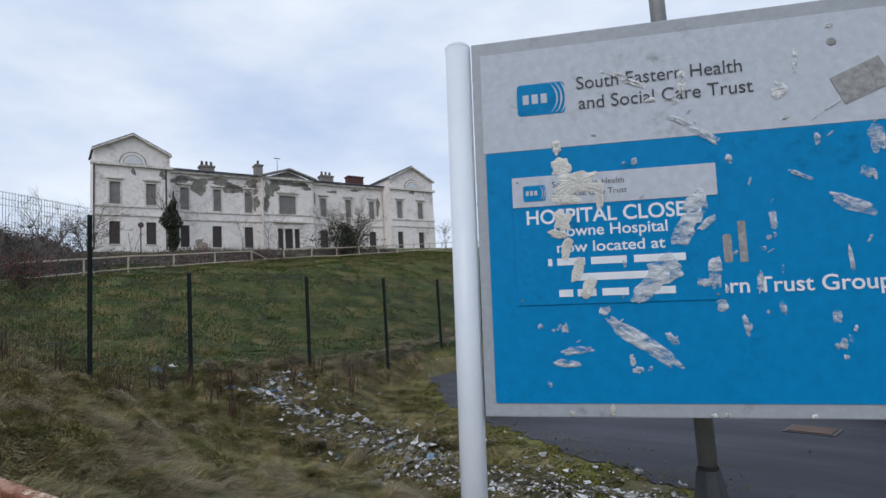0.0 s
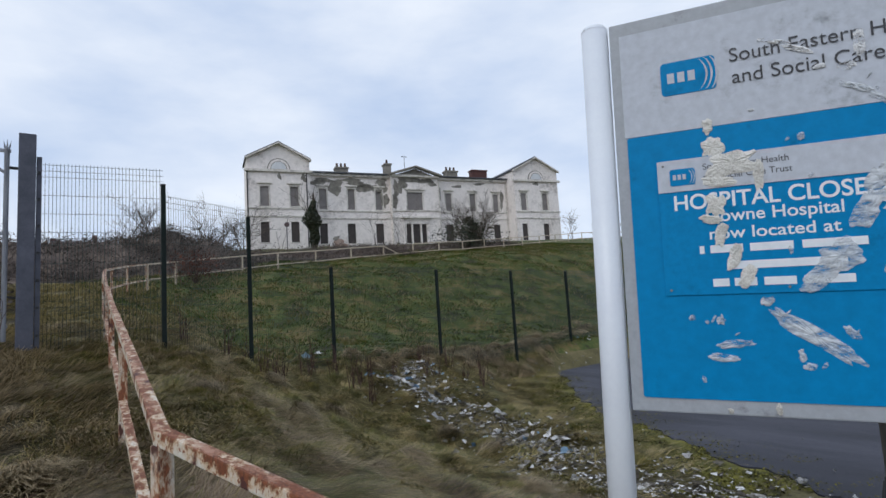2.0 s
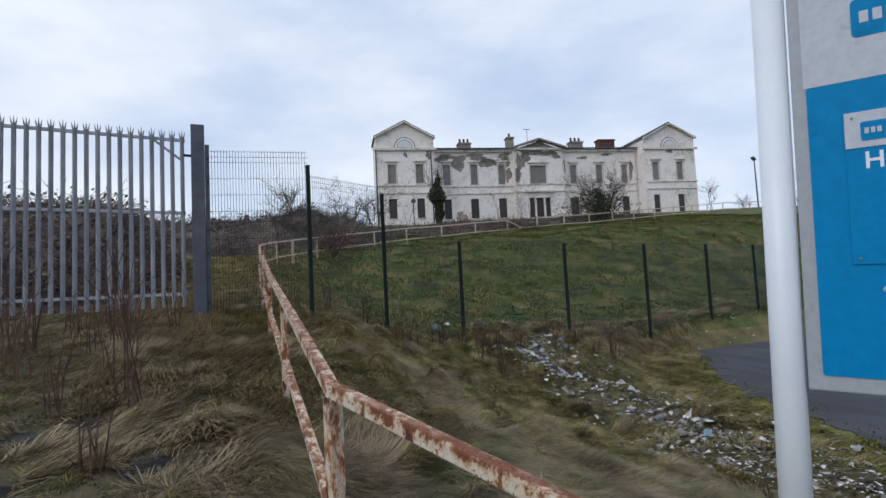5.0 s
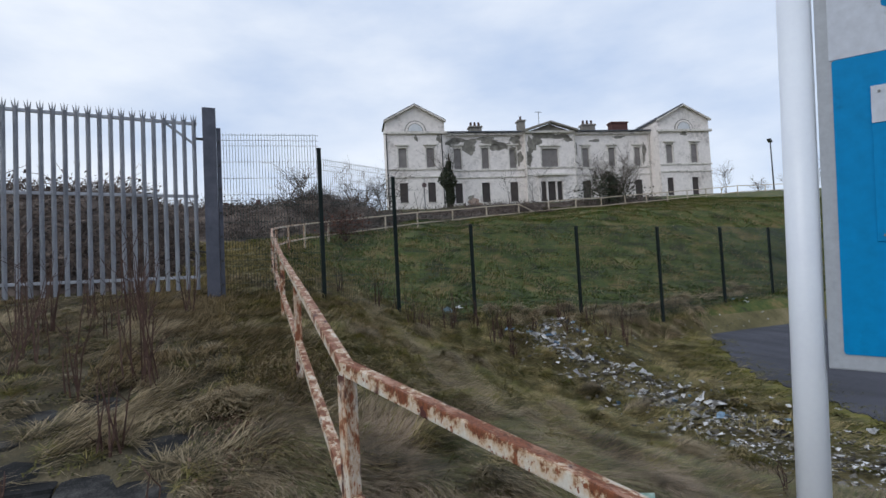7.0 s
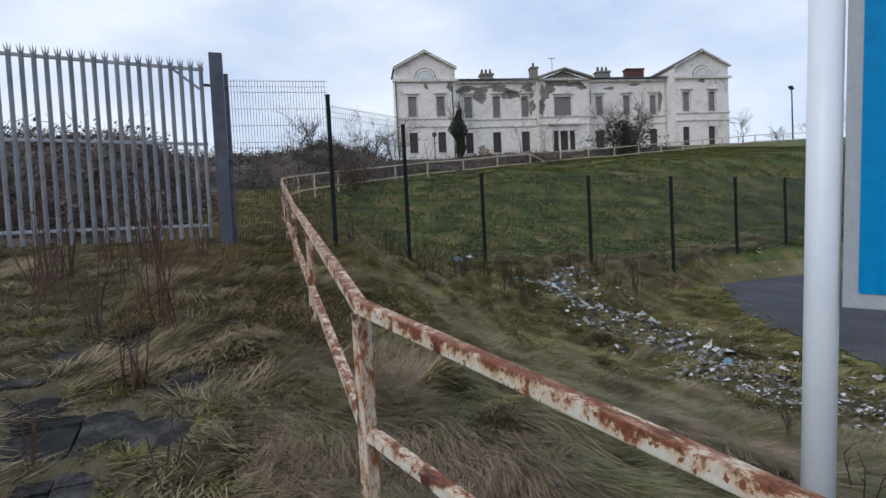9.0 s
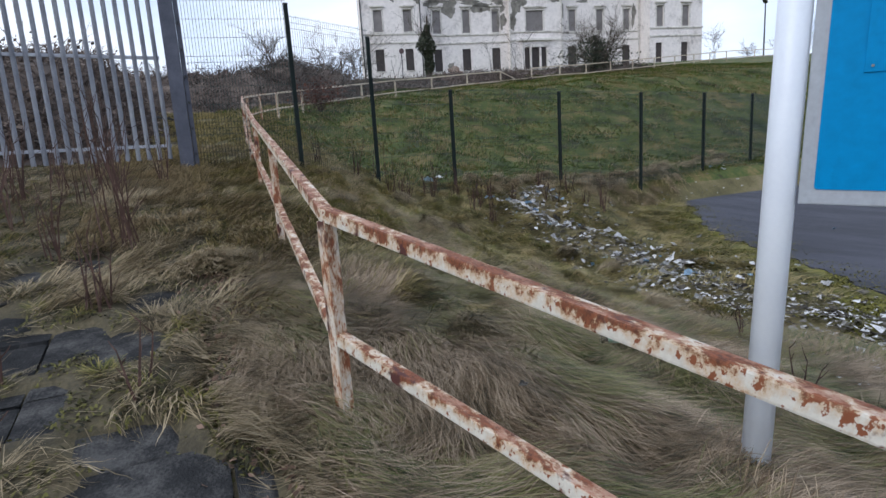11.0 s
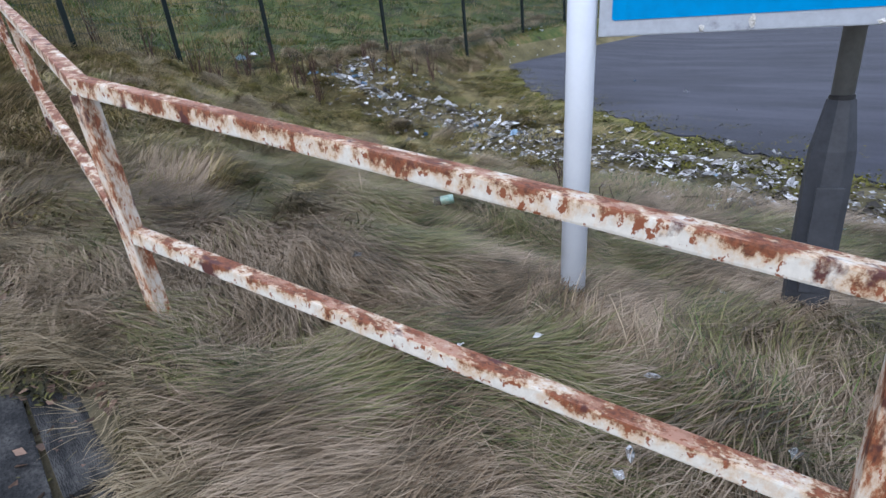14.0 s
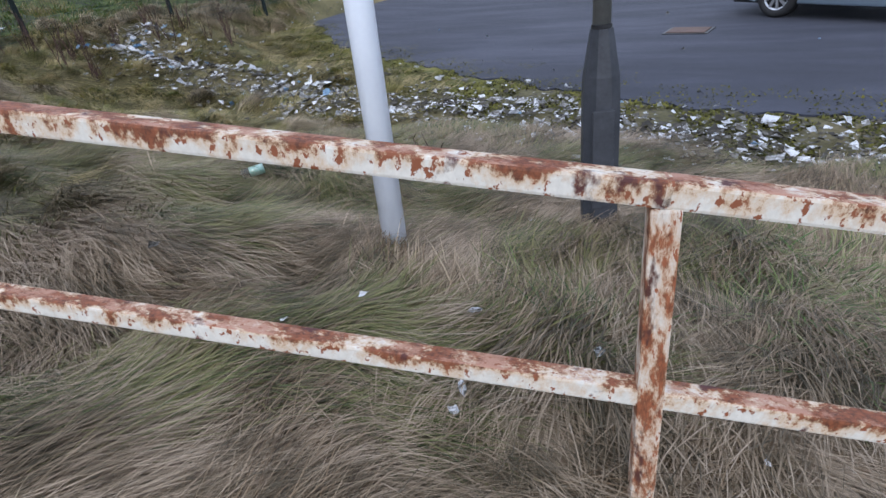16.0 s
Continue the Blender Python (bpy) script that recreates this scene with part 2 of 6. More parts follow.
M_STONE = material("sooty_chimney_stucco", [(0.16, 0.15, 0.13), (0.28, 0.26, 0.23)], 2, 0.9, bump=0.4)
M_POT = material("chimney_clay", [(0.05, 0.035, 0.03), (0.10, 0.06, 0.05)], 4, 0.8)
M_IVY = material("ivy_leaf", [(0.012, 0.02, 0.01), (0.025, 0.035, 0.016), (0.05, 0.055, 0.025)], 2, 0.6, bump=0, island=0.6)
M_TWIG = material("bare_twig", [(0.045, 0.035, 0.028), (0.085, 0.068, 0.055), (0.13, 0.105, 0.085)], 3, 0.9, bump=0, island=0.4)
M_BRAMBLE = material("dead_bramble", [(0.04, 0.032, 0.029), (0.095, 0.074, 0.064), (0.18, 0.14, 0.115)], 1.5, 0.95, bump=0, island=0.5)
M_RUSSET = material("russet_leaf", [(0.06, 0.02, 0.014), (0.14, 0.045, 0.025)], 6, 0.8, bump=0, island=0.6)
M_STALK = material("dead_stalk", [(0.04, 0.02, 0.015), (0.085, 0.046, 0.034)], 8, 0.9, bump=0, island=0.4)
M_LITTER = material("white_litter", [(0.16, 0.15, 0.135), (0.48, 0.48, 0.48), (0.74, 0.74, 0.75)], 12, 0.6, bump=0.2, obj_random=0.9)
M_LITTER_BLUE = material("pale_blue_plastic", [(0.20, 0.35, 0.50), (0.42, 0.55, 0.66)], 9, 0.35, bump=0.2, obj_random=0.5)
M_RUBBLE = material("litter_debris", [(0.03, 0.024, 0.016), (0.06, 0.05, 0.034), (0.11, 0.098, 0.078), (0.26, 0.25, 0.235), (0.66, 0.66, 0.67)], 15, 0.8, bump=0, island=1.1, spread=(0.1, 0.97))
M_CARPAINT = material("silver_blue_car_paint", [(0.24, 0.31, 0.37), (0.28, 0.35, 0.41)], 3, 0.3, metal=0.6, bump=0, coat=0.5)
M_TYRE = material("tyre_rubber", [(0.012, 0.012, 0.013), (0.022, 0.022, 0.023)], 20, 0.85)
M_ALLOY = material("alloy", [(0.45, 0.46, 0.48), (0.55, 0.56, 0.58)], 20, 0.35, metal=0.8, bump=0)
M_BLACK = material("black_plastic", [(0.01, 0.01, 0.011), (0.02, 0.02, 0.022)], 10, 0.5, bump=0)
M_CHROME = material("chrome_strip", [(0.6, 0.62, 0.65), (0.7, 0.72, 0.75)], 10, 0.2, metal=1.0, bump=0)
M_RUSTIRON = material("rusted_iron_cover", [(0.07, 0.04, 0.03), (0.13, 0.08, 0.06)], 20, 0.8)
M_CANGREEN = material("printed_can", [(0.20, 0.36, 0.28), (0.42, 0.52, 0.46)], 30, 0.35, metal=0.5, bump=0)
M_STOPRED = material("dull_red_sign", [(0.06, 0.04, 0.042), (0.10, 0.055, 0.055)], 9, 0.6, bump=0)
M_HOUSE = material("distant_render", [(0.22, 0.2, 0.19), (0.32, 0.30, 0.28)], 0.6, 0.9)
M_PINK = material("exposed_pinkish_brick", [(0.30, 0.19, 0.15), (0.45, 0.36, 0.31)], 2, 0.9, bump=0.4)


def smear(name, colour, scale=26.0, at=0.47, width=0.07):
    """Thin torn paper or paste, full of holes."""
    m = bpy.data.materials.new(name)
    m.use_nodes = True
    nt = m.node_tree
    b = nt.nodes["Principled BSDF"]
    b.inputs["Base Color"].default_value = (*colour, 1)
    b.inputs["Roughness"].default_value = 0.9
    co = nt.nodes.new("ShaderNodeTexCoord")
    mp = nt.nodes.new("ShaderNodeMapping")
    mp.inputs["Rotation"].default_value = (0, radians(35), 0)
    mp.inputs["Scale"].default_value = (0.55, 1, 1.3)
    n1 = nt.nodes.new("ShaderNodeTexNoise")
    n1.inputs["Scale"].default_value, n1.inputs["Detail"].default_value, n1.inputs["Roughness"].default_value = scale, 7, 0.65
    r = nt.nodes.new("ShaderNodeMapRange")
    r.inputs["From Min"].default_value, r.inputs["From Max"].default_value = at - width, at + width
    nt.links.new(co.outputs["Object"], mp.inputs["Vector"])
    nt.links.new(mp.outputs[0], n1.inputs["Vector"])
    nt.links.new(n1.outputs["Fac"], r.inputs["Value"])
    nt.links.new(r.outputs[0], b.inputs["Alpha"])
    bp = nt.nodes.new("ShaderNodeBump")
    bp.inputs["Strength"].default_value, bp.inputs["Distance"].default_value = 0.6, 0.004
    nt.links.new(n1.outputs["Fac"], bp.inputs["Height"])
    nt.links.new(bp.outputs[0], b.inputs["Normal"])
    return m


M_SMEAR = smear("torn_paper_smear", (0.62, 0.66, 0.70), at=0.485, width=0.14)
M_SMEAR_WHITE = smear("paste_smear", (0.70, 0.71, 0.72), at=0.46)
M_LUNETTE = material("lunette_board", [(0.55, 0.57, 0.60), (0.68, 0.69, 0.71)], 2, 0.8)
M_LEAF = material("withered_leaf", [(0.05, 0.03, 0.02), (0.13, 0.075, 0.05), (0.22, 0.14, 0.10)], 9, 0.85, bump=0, island=0.7)
M_OCHRE = material("rusty_dead_grass", [(0.05, 0.03, 0.014), (0.13, 0.082, 0.04), (0.22, 0.15, 0.085), (0.33, 0.25, 0.16)], 1.6, 0.7, bump=0, fine=9, island=0.45)
for m_ in (M_BLUE, M_NOTICE, M_WHITE):
    m_.node_tree.nodes["Principled BSDF"].inputs["Specular IOR Level"].default_value = 0.1


def translucent(m, amount):
    """Thin blades let part of the light through."""
    nt = m.node_tree
    b, out = nt.nodes["Principled BSDF"], nt.nodes["Material Output"]
    tr, mx = nt.nodes.new("ShaderNodeBsdfTranslucent"), nt.nodes.new("ShaderNodeMixShader")
    mx.inputs[0].default_value = amount
    nt.links.new(b.inputs["Base Color"].links[0].from_socket, tr.inputs["Color"])
    nt.links.new(b.outputs[0], mx.inputs[1])
    nt.links.new(tr.outputs[0], mx.inputs[2])
    nt.links.new(mx.outputs[0], out.inputs["Surface"])


for m_ in (M_STRAW, M_BANK, M_MAT, M_GREEN, M_OLIVE):
    translucent(m_, 0.3)


# ---- helpers for building ----
def mesh_object(name, bm, mat, parent=None, label=""):
    me = bpy.data.meshes.new(name)
    bm.to_mesh(me)
    bm.free()
    if mat:
        me.materials.append(mat)
    ob = new(name, me)
    if parent:
        ob.parent = parent
    if label:
        ob["label"] = label
    return ob


def part(name, bm, mat, parent, label=""):
    return mesh_object(name, bm, mat, parent, label)


def thing(name, m, label, category, group="", kind=""):
    ob = new(name)
    ob.empty_display_size = 0.1
    ob.matrix_world = m
    return tagged(ob, label, category, group, kind)


def raw_object(name, verts, faces, mat, parent=None):
    me = bpy.data.meshes.new(name)
    me.from_pydata(verts, [], faces)
    me.materials.append(mat)
    ob = new(name, me)
    if parent:
        ob.parent = parent
    return ob


def add_box(bm, x0, y0, z0, x1, y1, z1, bevel=0.0, m=None):
    r = bmesh.ops.create_cube(bm, size=1.0)
    vs = r["verts"]
    for v in vs:
        v.co = Vector(((x0 + x1) / 2 + v.co.x * (x1 - x0), (y0 + y1) / 2 + v.co.y * (y1 - y0), (z0 + z1) / 2 + v.co.z * (z1 - z0)))
    if bevel:
        es = list({e for v in vs for e in v.link_edges})
        r = bmesh.ops.bevel(bm, geom=es, offset=bevel, segments=2, affect="EDGES", profile=0.6)
        vs = list({v for f in r["faces"] for v in f.verts} | {v for v in vs if v.is_valid})
    if m:
        bmesh.ops.transform(bm, matrix=m, verts=vs)
    return bm


def box(x0, y0, z0, x1, y1, z1, bevel=0.0, m=None):
    return add_box(bmesh.new(), x0, y0, z0, x1, y1, z1, bevel, m)


def add_cyl(bm, p, q, r0, r1=None, n=12, caps=True):
    p, q = Vector(p), Vector(q)
    r1 = r0 if r1 is None else r1
    rot = (q - p).to_track_quat("Z", "Y").to_matrix().to_4x4()
    bmesh.ops.create_cone(bm, cap_ends=caps, segments=n, radius1=r0, radius2=r1, depth=(q - p).length, matrix=Matrix.Translation((p + q) / 2) @ rot)
    return bm


def cyl(p, q, r0, r1=None, n=12):
    return add_cyl(bmesh.new(), p, q, r0, r1, n)


def smooth(ob):
    for f in ob.data.polygons:
        f.use_smooth = True
    return ob


def beam(p, q, w, h, bevel=0.008, over=0.0):
    """A square tube from p to q, its top face up."""
    p, q = Vector(p), Vector(q)
    d = (q - p).normalized()
    p, q = p - d * over, q + d * over
    side = d.cross(Vector((0, 0, 1))).normalized()
    up = side.cross(d)
    m = Matrix((side, d, up)).transposed().to_4x4()
    m.translation = p
    return box(-w / 2, 0, -h / 2, w / 2, (q - p).length, h / 2, bevel, m)


# ---- terrain ----
def ss(t):
    t = np.clip(t, 0, 1)
    return t * t * (3 - 2 * t)


rng = np.random.default_rng(5)
WAVES = [(rng.uniform(0, 6.28), rng.uniform(0, 6.28), rng.uniform(0, 6.28)) for _ in range(24)]


def ripple(x, y, size, first, count=6):
    out = 0
    for k in range(count):
        a, ph, ph2 = WAVES[(first + k) % 24]
        f = 6.283 / size * (0.7 + 0.25 * k)
        out = out + np.sin(f * (x * np.cos(a) + y * np.sin(a)) + ph + 1.3 * np.sin(f * 0.4 * (y * np.cos(a) - x * np.sin(a)) + ph2)) / (1 + 0.5 * k)
    return out / 2.6


def asphalt_edge(x):
    return np.interp(x, [-18, -15.5, -13.5, -12, -11.5, -9.2, -7.4, -5.8, -4.06, -2, -0.67, 0.5, 1.1, 6, 30], [27, 22.5, 18.5, 15.2, 13.5, 11.3, 9.9, 9.0, 7.95, 7.1, 6.55, 6.25, 6.25, 5.7, 5.0])


def asphalt_z(x):
    return -0.5 + 0.17 * ss((-7 - np.asarray(x, float)) / 4)


OPEN_SLABS = ((-1.7, -0.12, 0.60, 0.36), (-1.75, 0.26, 0.26, 0.12), (-0.3, -0.6, 1.0, 0.8), (-2.45, -0.2, 0.13, 0.22), (-3.48, -0.23, 0.2, 0.19), (-3.72, -0.56, 0.22, 0.16), (-3.68, -0.86, 0.28, 0.2), (-2.93, -0.68, 0.24, 0.17),
              (-4.16, -1.06, 0.16, 0.15), (-4.2, -0.14, 0.2, 0.15), (-5.18, -0.67, 0.26, 0.18), (-5.07, -1.1, 0.15, 0.16), (-4.6, -1.25, 0.12, 0.12))


def bare_slab(x, y):
    """Where the paving of the path lies open: above zero."""
    best = np.full(np.shape(x), -2.0)
    for cx_, cy_, hx, hy in OPEN_SLABS:
        best = np.maximum(best, 1.0 - (np.abs((x - cx_) / hx) ** 3 + np.abs((y - cy_) / hy) ** 3) ** (1 / 3))
    return best + 0.15 * ripple(x, y, 0.36, 20) + 0.06


def path_cover(x, y):
    """Soil heaped on the slabs, and none where they lie open."""
    here = ss((x + 11) / 2) * ss((0.8 - y) / 0.4) * ss((y + 5) / 1.0)
    return here * (0.04 - 0.07 * ss((bare_slab(x, y) + 0.12) / 0.24))


def ground_z(x, y):
    x, y = np.asarray(x, float), np.asarray(y, float)
    q = np.where(x < -2.27, 0.295 + 0.145 * (-x - 2.27), 0.295 - 0.19 * (x + 2.27))
    q = np.clip(q, -0.75, 8.9)
    sx = ss((-11.9 - x) / 13)
    q = q + 0.062 * np.clip(y - 3, 0, 60) * ss((-12 - x) / 8)
    q = np.minimum(q, 8.95)
    far = ss((y - 7.5) / 3.5)
    low = asphalt_z(x) - 0.035 + (1.05 - 0.3 * far) * ss((-6.8 - 4.1 * far - x) / (6 - 4.8 * far))
    sy = 1 - ss((y - 1.3) / 4.5)
    w = 1 - (1 - sx) * (1 - sy)
    z = low * (1 - w) + q * w
    off = asphalt_edge(x) - y
    rough = ss((off - 0.1) / 1.5)
    near = 1 - ss((-13 - x) / 4)
    z = z + rough * (0.07 * near * ripple(x, y, 1.0, 0) * ss((y - 0.2) / 0.8 + 0.2) + 0.03 * ripple(x, y, 3.0, 6) + 0.06 * near * ripple(x, y, 0.5, 10) * ss((-3.2 - x) / 1.5) * ss((y - 0.9) / 0.5) + 0.16 * ripple(x, y, 5.0, 12) * sx + 0.07 * ripple(x, y, 1.7, 16) * ss((-12.5 - x) / 2))
    z = z + 0.045 * ripple(x, y, 0.62, 5) * ss((x + 5.5) / 1.5) * ss((3.5 - x) / 1) * ss((y - 1.0) / 0.5) * ss((5.0 - y) / 0.8)
    z = z - 0.065 * np.exp(-((x + 2.5) ** 2 + (y - 2.55) ** 2) / 0.2)
    z = z + 0.07 * np.exp(-((x + 0.3) / 0.75) ** 2 - ((y - 2.75) / 0.5) ** 2)
    z = z - 0.075 * ss((y - 0.55) / 0.5) * ss((x + 6.5) / 2) * (1 - ss((y - 3.8) / 1.5))
    return z + path_cover(x, y)


def gz(x, y):
    return float(ground_z(x, y))


def spread(lo, hi, fine_lo, fine_hi, step, growth=1.09):
    out = list(np.arange(fine_lo, fine_hi, step))
    s, v = step, fine_hi
    while v < hi:
        out.append(v)
        s *= growth
        v += s
    out.append(hi)
    s, v = step, fine_lo
    while v > lo:
        s *= growth
        v -= s
        out.append(max(v, lo))
    return np.array(sorted(set(out)))


gx, gy = spread(-2500, 2500, -14, 4, 0.11, 1.05), spread(-2500, 2500, -3, 8, 0.11, 1.05)
GX, GY = np.meshgrid(gx, gy, indexing="ij")
GZ = ground_z(GX, GY)
nx, ny = GX.shape
idx = np.arange(nx * ny).reshape(nx, ny)
quads = np.stack([idx[:-1, :-1], idx[1:, :-1], idx[1:, 1:], idx[:-1, 1:]], -1).reshape(-1, 4)
ground = raw_object("ground", np.stack([GX, GY, GZ], -1).reshape(-1, 3).tolist(), quads.tolist(), M_GROUND)
ground.data.materials.append(M_HILL)
ground.data.materials.append(M_PATHSOIL)
ground.data.materials.append(M_VERGEMOSS)
cx, cy = GX[:-1, :-1].reshape(-1), GY[:-1, :-1].reshape(-1)
shore = asphalt_edge(cx) - cy
mossy = (cx > -11.4) & (cx < -3.0) & (cy < 11.5) & (shore > -0.6) & (shore < 0.95 + 0.6 * ripple(cx, cy, 1.6, 5) + 0.3 * ripple(cx, cy, 0.5, 9))
slot = np.where(mossy, 3, np.where((cx < -11.6) & (cy > 2.2), 1, np.where((cy < 0.45) & (cx > -30), 2, 0)))
ground.data.polygons.foreach_set("material_index", slot.astype(np.int32))
smooth(tagged(ground, "rough grassy bank of dead and green turf", "ground", kind="structure"))

# car park surface
av, af = [], []
ax = np.concatenate([np.arange(-17, 6, 0.06), np.arange(6, 80, 2.0)])
at = [0, 0.02, 0.06, 0.2, 0.5, 1.0]
for x in ax:
    e = float(asphalt_edge(x) + 0.10 * ripple(x, 3.0, 0.35, 3) + 0.12 * ripple(x, 3.0, 0.8, 3) + 0.2 * ripple(x, 9.0, 2.6, 8))
    za = float(asphalt_z(x))
    av.append((x, e - 0.02, za - 0.12))
    for t in at:
        av.append((x, e + t * 90, za - 0.015 + 0.012 * min(1, t * 60)))
k = len(at) + 1
for i in range(len(ax) - 1):
    for j in range(k - 1):
        a = i * k + j
        af.append((a, a + k, a + k + 1, a + 1))
car_park = raw_object("road", av, af, M_ASPHALT)
tagged(car_park, "worn dark grey asphalt of an empty car park", "road", kind="structure")


# ---- grass ----
def blades(name, xs, ys, length, width, lay, heading, mat, label, lift=0.0, plain=False):
    """Many bent blades in one mesh: lay 0 stands, 1 lies along the ground."""
    n = len(xs)
    L = length * rng.uniform(0.6, 1.25, n)
    W = width * rng.uniform(0.6, 1.3, n)
    lay = np.clip(lay + rng.normal(0, 0.12, n), 0.05, 0.98)
    th = heading + rng.normal(0, 0.26, n)
    dx, dy = np.cos(th), np.sin(th)
    z0 = ground_z(xs, ys) - 0.01 + lift
    steps, taper = ((0.0, 0.6, 1.0), (1.0, 0.75, 0)) if plain else ((0.0, 0.4, 0.75, 1.0), (1.0, 0.85, 0.55, 0))
    last = len(steps) - 1
    k = 2 * last + 1
    V = np.zeros((n, k, 3))
    for i, s in enumerate(steps):
        run = L * s * (lay + (1 - lay) * 0.35 * s)
        rise = L * ((1 - lay) * s * (1.15 - 0.35 * s) + lay * 0.34 * s * (1 - 0.72 * s))
        px, py = xs + dx * run, ys + dy * run
        pz = np.maximum(z0 + rise + (ground_z(px, py) - ground_z(xs, ys)) * lay, ground_z(px, py) + 0.006)
        w = W * taper[i] / 2
        if i < last:
            V[:, 2 * i] = np.stack([px - dy * w, py + dx * w, pz], -1)
            V[:, 2 * i + 1] = np.stack([px + dy * w, py - dx * w, pz], -1)
        else:
            V[:, k - 1] = np.stack([px, py, pz], -1)
    base = (np.arange(n) * k)[:, None]
    quads_ = [base + np.array([[2 * i, 2 * i + 1, 2 * i + 3, 2 * i + 2]]) for i in range(last - 1)]
    loops = np.concatenate(quads_ + [base + np.array([[k - 3, k - 2, k - 1]])], 1)
    per = loops.shape[1]
    me = bpy.data.meshes.new(name)
    me.vertices.add(n * k)
    me.vertices.foreach_set("co", V.reshape(-1))
    me.loops.add(n * per)
    me.loops.foreach_set("vertex_index", loops.reshape(-1).astype(np.int32))
    me.polygons.add(n * last)
    starts = (np.arange(n)[:, None] * per + 4 * np.arange(last)[None, :]).reshape(-1)
    me.polygons.foreach_set("loop_start", starts.astype(np.int32))
    me.update(calc_edges=True)
    me.materials.append(mat)
    return tagged(new(name, me), label, "grass", kind="stuff")


def sample(n, x0, x1, y0, y1, keep=None):
    xs, ys = rng.uniform(x0, x1, n), rng.uniform(y0, y1, n)
    if keep is not None:
        ok = keep(xs, ys)
        xs, ys = xs[ok], ys[ok]
    return xs, ys


LINE_X, LINE_Y = [-10.6, -9.6, -7.6, -5.8, -4.7, -2.0, 0.15, 3.5], [7.4, 6.9, 7.1, 6.6, 6.2, 5.85, 5.3, 4.8]


def verge(xs, ys):
    """Grass thins out towards the asphalt, along the line of litter and round the can."""
    strewn = np.abs(np.interp(xs, LINE_X, LINE_Y) - ys) < 0.55 * rng.random(len(xs)) ** 0.4
    near_can = (xs + 2.68) ** 2 + (ys - 2.7) ** 2 < 0.07
    return (asphalt_edge(xs) - ys > rng.uniform(0.1, 1.6, len(xs))) & ~(strewn & (rng.random(len(xs)) < 0.85)) & ~near_can


def flow(xs, ys):
    return 0.5 + 1.5 * ripple(xs, ys, 2.4, 4) + 0.85 * ripple(xs, ys, 0.8, 14)


def green_drift(a, b):
    """Above zero where green blades crowd out the dead ones."""
    return ripple(a, b, 1.3, 17) - 0.12 + 0.3 * ss((-0.7 - a) / 1.2) - 0.5 * ss((1.45 - b) / 0.5) + 0.16 * rng.normal(size=len(a))


xs, ys = sample(250000, -5.5, 3.2, 0.35, 5.4, lambda a, b: (ripple(a, b, 1.4, 9) > -0.8) & (rng.random(len(a)) < ss((a + 5.2) / 1.8)) & verge(a, b) & ((green_drift(a, b) < 0) | (rng.random(len(a)) < 0.35)))
blades("long_grass", xs, ys, 0.40, 0.0038, 0.86, flow(xs, ys), M_BLADE, "long matted dead grass combed flat beside the railing")
xs, ys = sample(190000, -5.5, 3.2, 0.5, 5.4, lambda a, b: (green_drift(a, b) > 0) & (rng.random(len(a)) < 0.15 + 0.85 * ss((a + 5.0) / 1.8)) & verge(a, b))
blades("green_tufts", xs, ys, 0.36, 0.0048, 0.82, flow(xs, ys), M_SEDGE, "olive green blades growing through the dead grass")
xs, ys = sample(90000, -5.5, 3.2, 0.5, 5.4, lambda a, b: (ripple(a, b, 0.9, 21) > 0.32 + 0.1 * rng.normal(size=len(a))) & verge(a, b))
blades("rusty_grass", xs, ys, 0.36, 0.0046, 0.8, flow(xs, ys) + 0.5, M_OCHRE, "rust-brown drifts of dead grass in the hollows", lift=0.012)
xs, ys = sample(26000, -0.75, 2.6, 1.75, 3.6, lambda a, b: ripple(a, b, 0.5, 3) > -0.25)
blades("hanging_grass", xs, ys, 0.46, 0.0055, 0.74, -1.5 + 0.45 * ripple(xs, ys, 0.7, 18), M_BLADE, "long pale grass hanging over in waves round the lamp post")
xs, ys = sample(130000, -12.2, -3.4, 0.3, 15, lambda a, b: (ripple(a, b, 1.8, 2) > -0.6) & verge(a, b))
blades("bank_grass", xs, ys, 0.30, 0.008, 0.76, flow(xs, ys), M_BANK, "tussocky dry grass on the bank below the fence", plain=True)
xs, ys = sample(90000, -12.2, -3.4, 0.5, 15, lambda a, b: (ripple(a, b, 1.5, 19) > -0.12 + 0.2 * rng.normal(size=len(a))) & verge(a, b))
blades("bank_green", xs, ys, 0.22, 0.01, 0.6, flow(xs, ys), M_OLIVE, "olive grass patches on the bank", plain=True)
xs, ys = sample(150000, -36, -11.5, 1.8, 40, lambda a, b: (ripple(a, b, 2.0, 11) > -0.75) & (a < -11.8 - 0.1 * np.clip(b - 15, 0, 30)))
blades("hill_grass", xs, ys, 0.2, 0.024, 0.5, 0.9 * flow(xs, ys) - 0.4, M_GREEN, "short green and brown grass covering the hillside", plain=True)
xs, ys = sample(80000, -34, -11.5, 1.8, 36, lambda a, b: (ripple(a, b, 2.3, 6) > 0.12 + 0.22 * rng.normal(size=len(a)) - 0.5 * ss((7 - b) / 4)) & (a < -11.8 - 0.1 * np.clip(b - 15, 0, 30)))
blades("hill_dead_grass", xs, ys, 0.26, 0.018, 0.5, 0.9 * flow(xs, ys) - 0.4, M_STRAW, "brown dead grass tufts scattered over the hillside", plain=True)
xs, ys = sample(30000, -24, -10.3, -0.8, 4.2, lambda a, b: ripple(a, b, 1.8, 2) > -0.6)
blades("verge_grass", xs, ys, 0.26, 0.014, 0.6, flow(xs, ys), M_BANK, "rank dead grass along the upper path", plain=True)


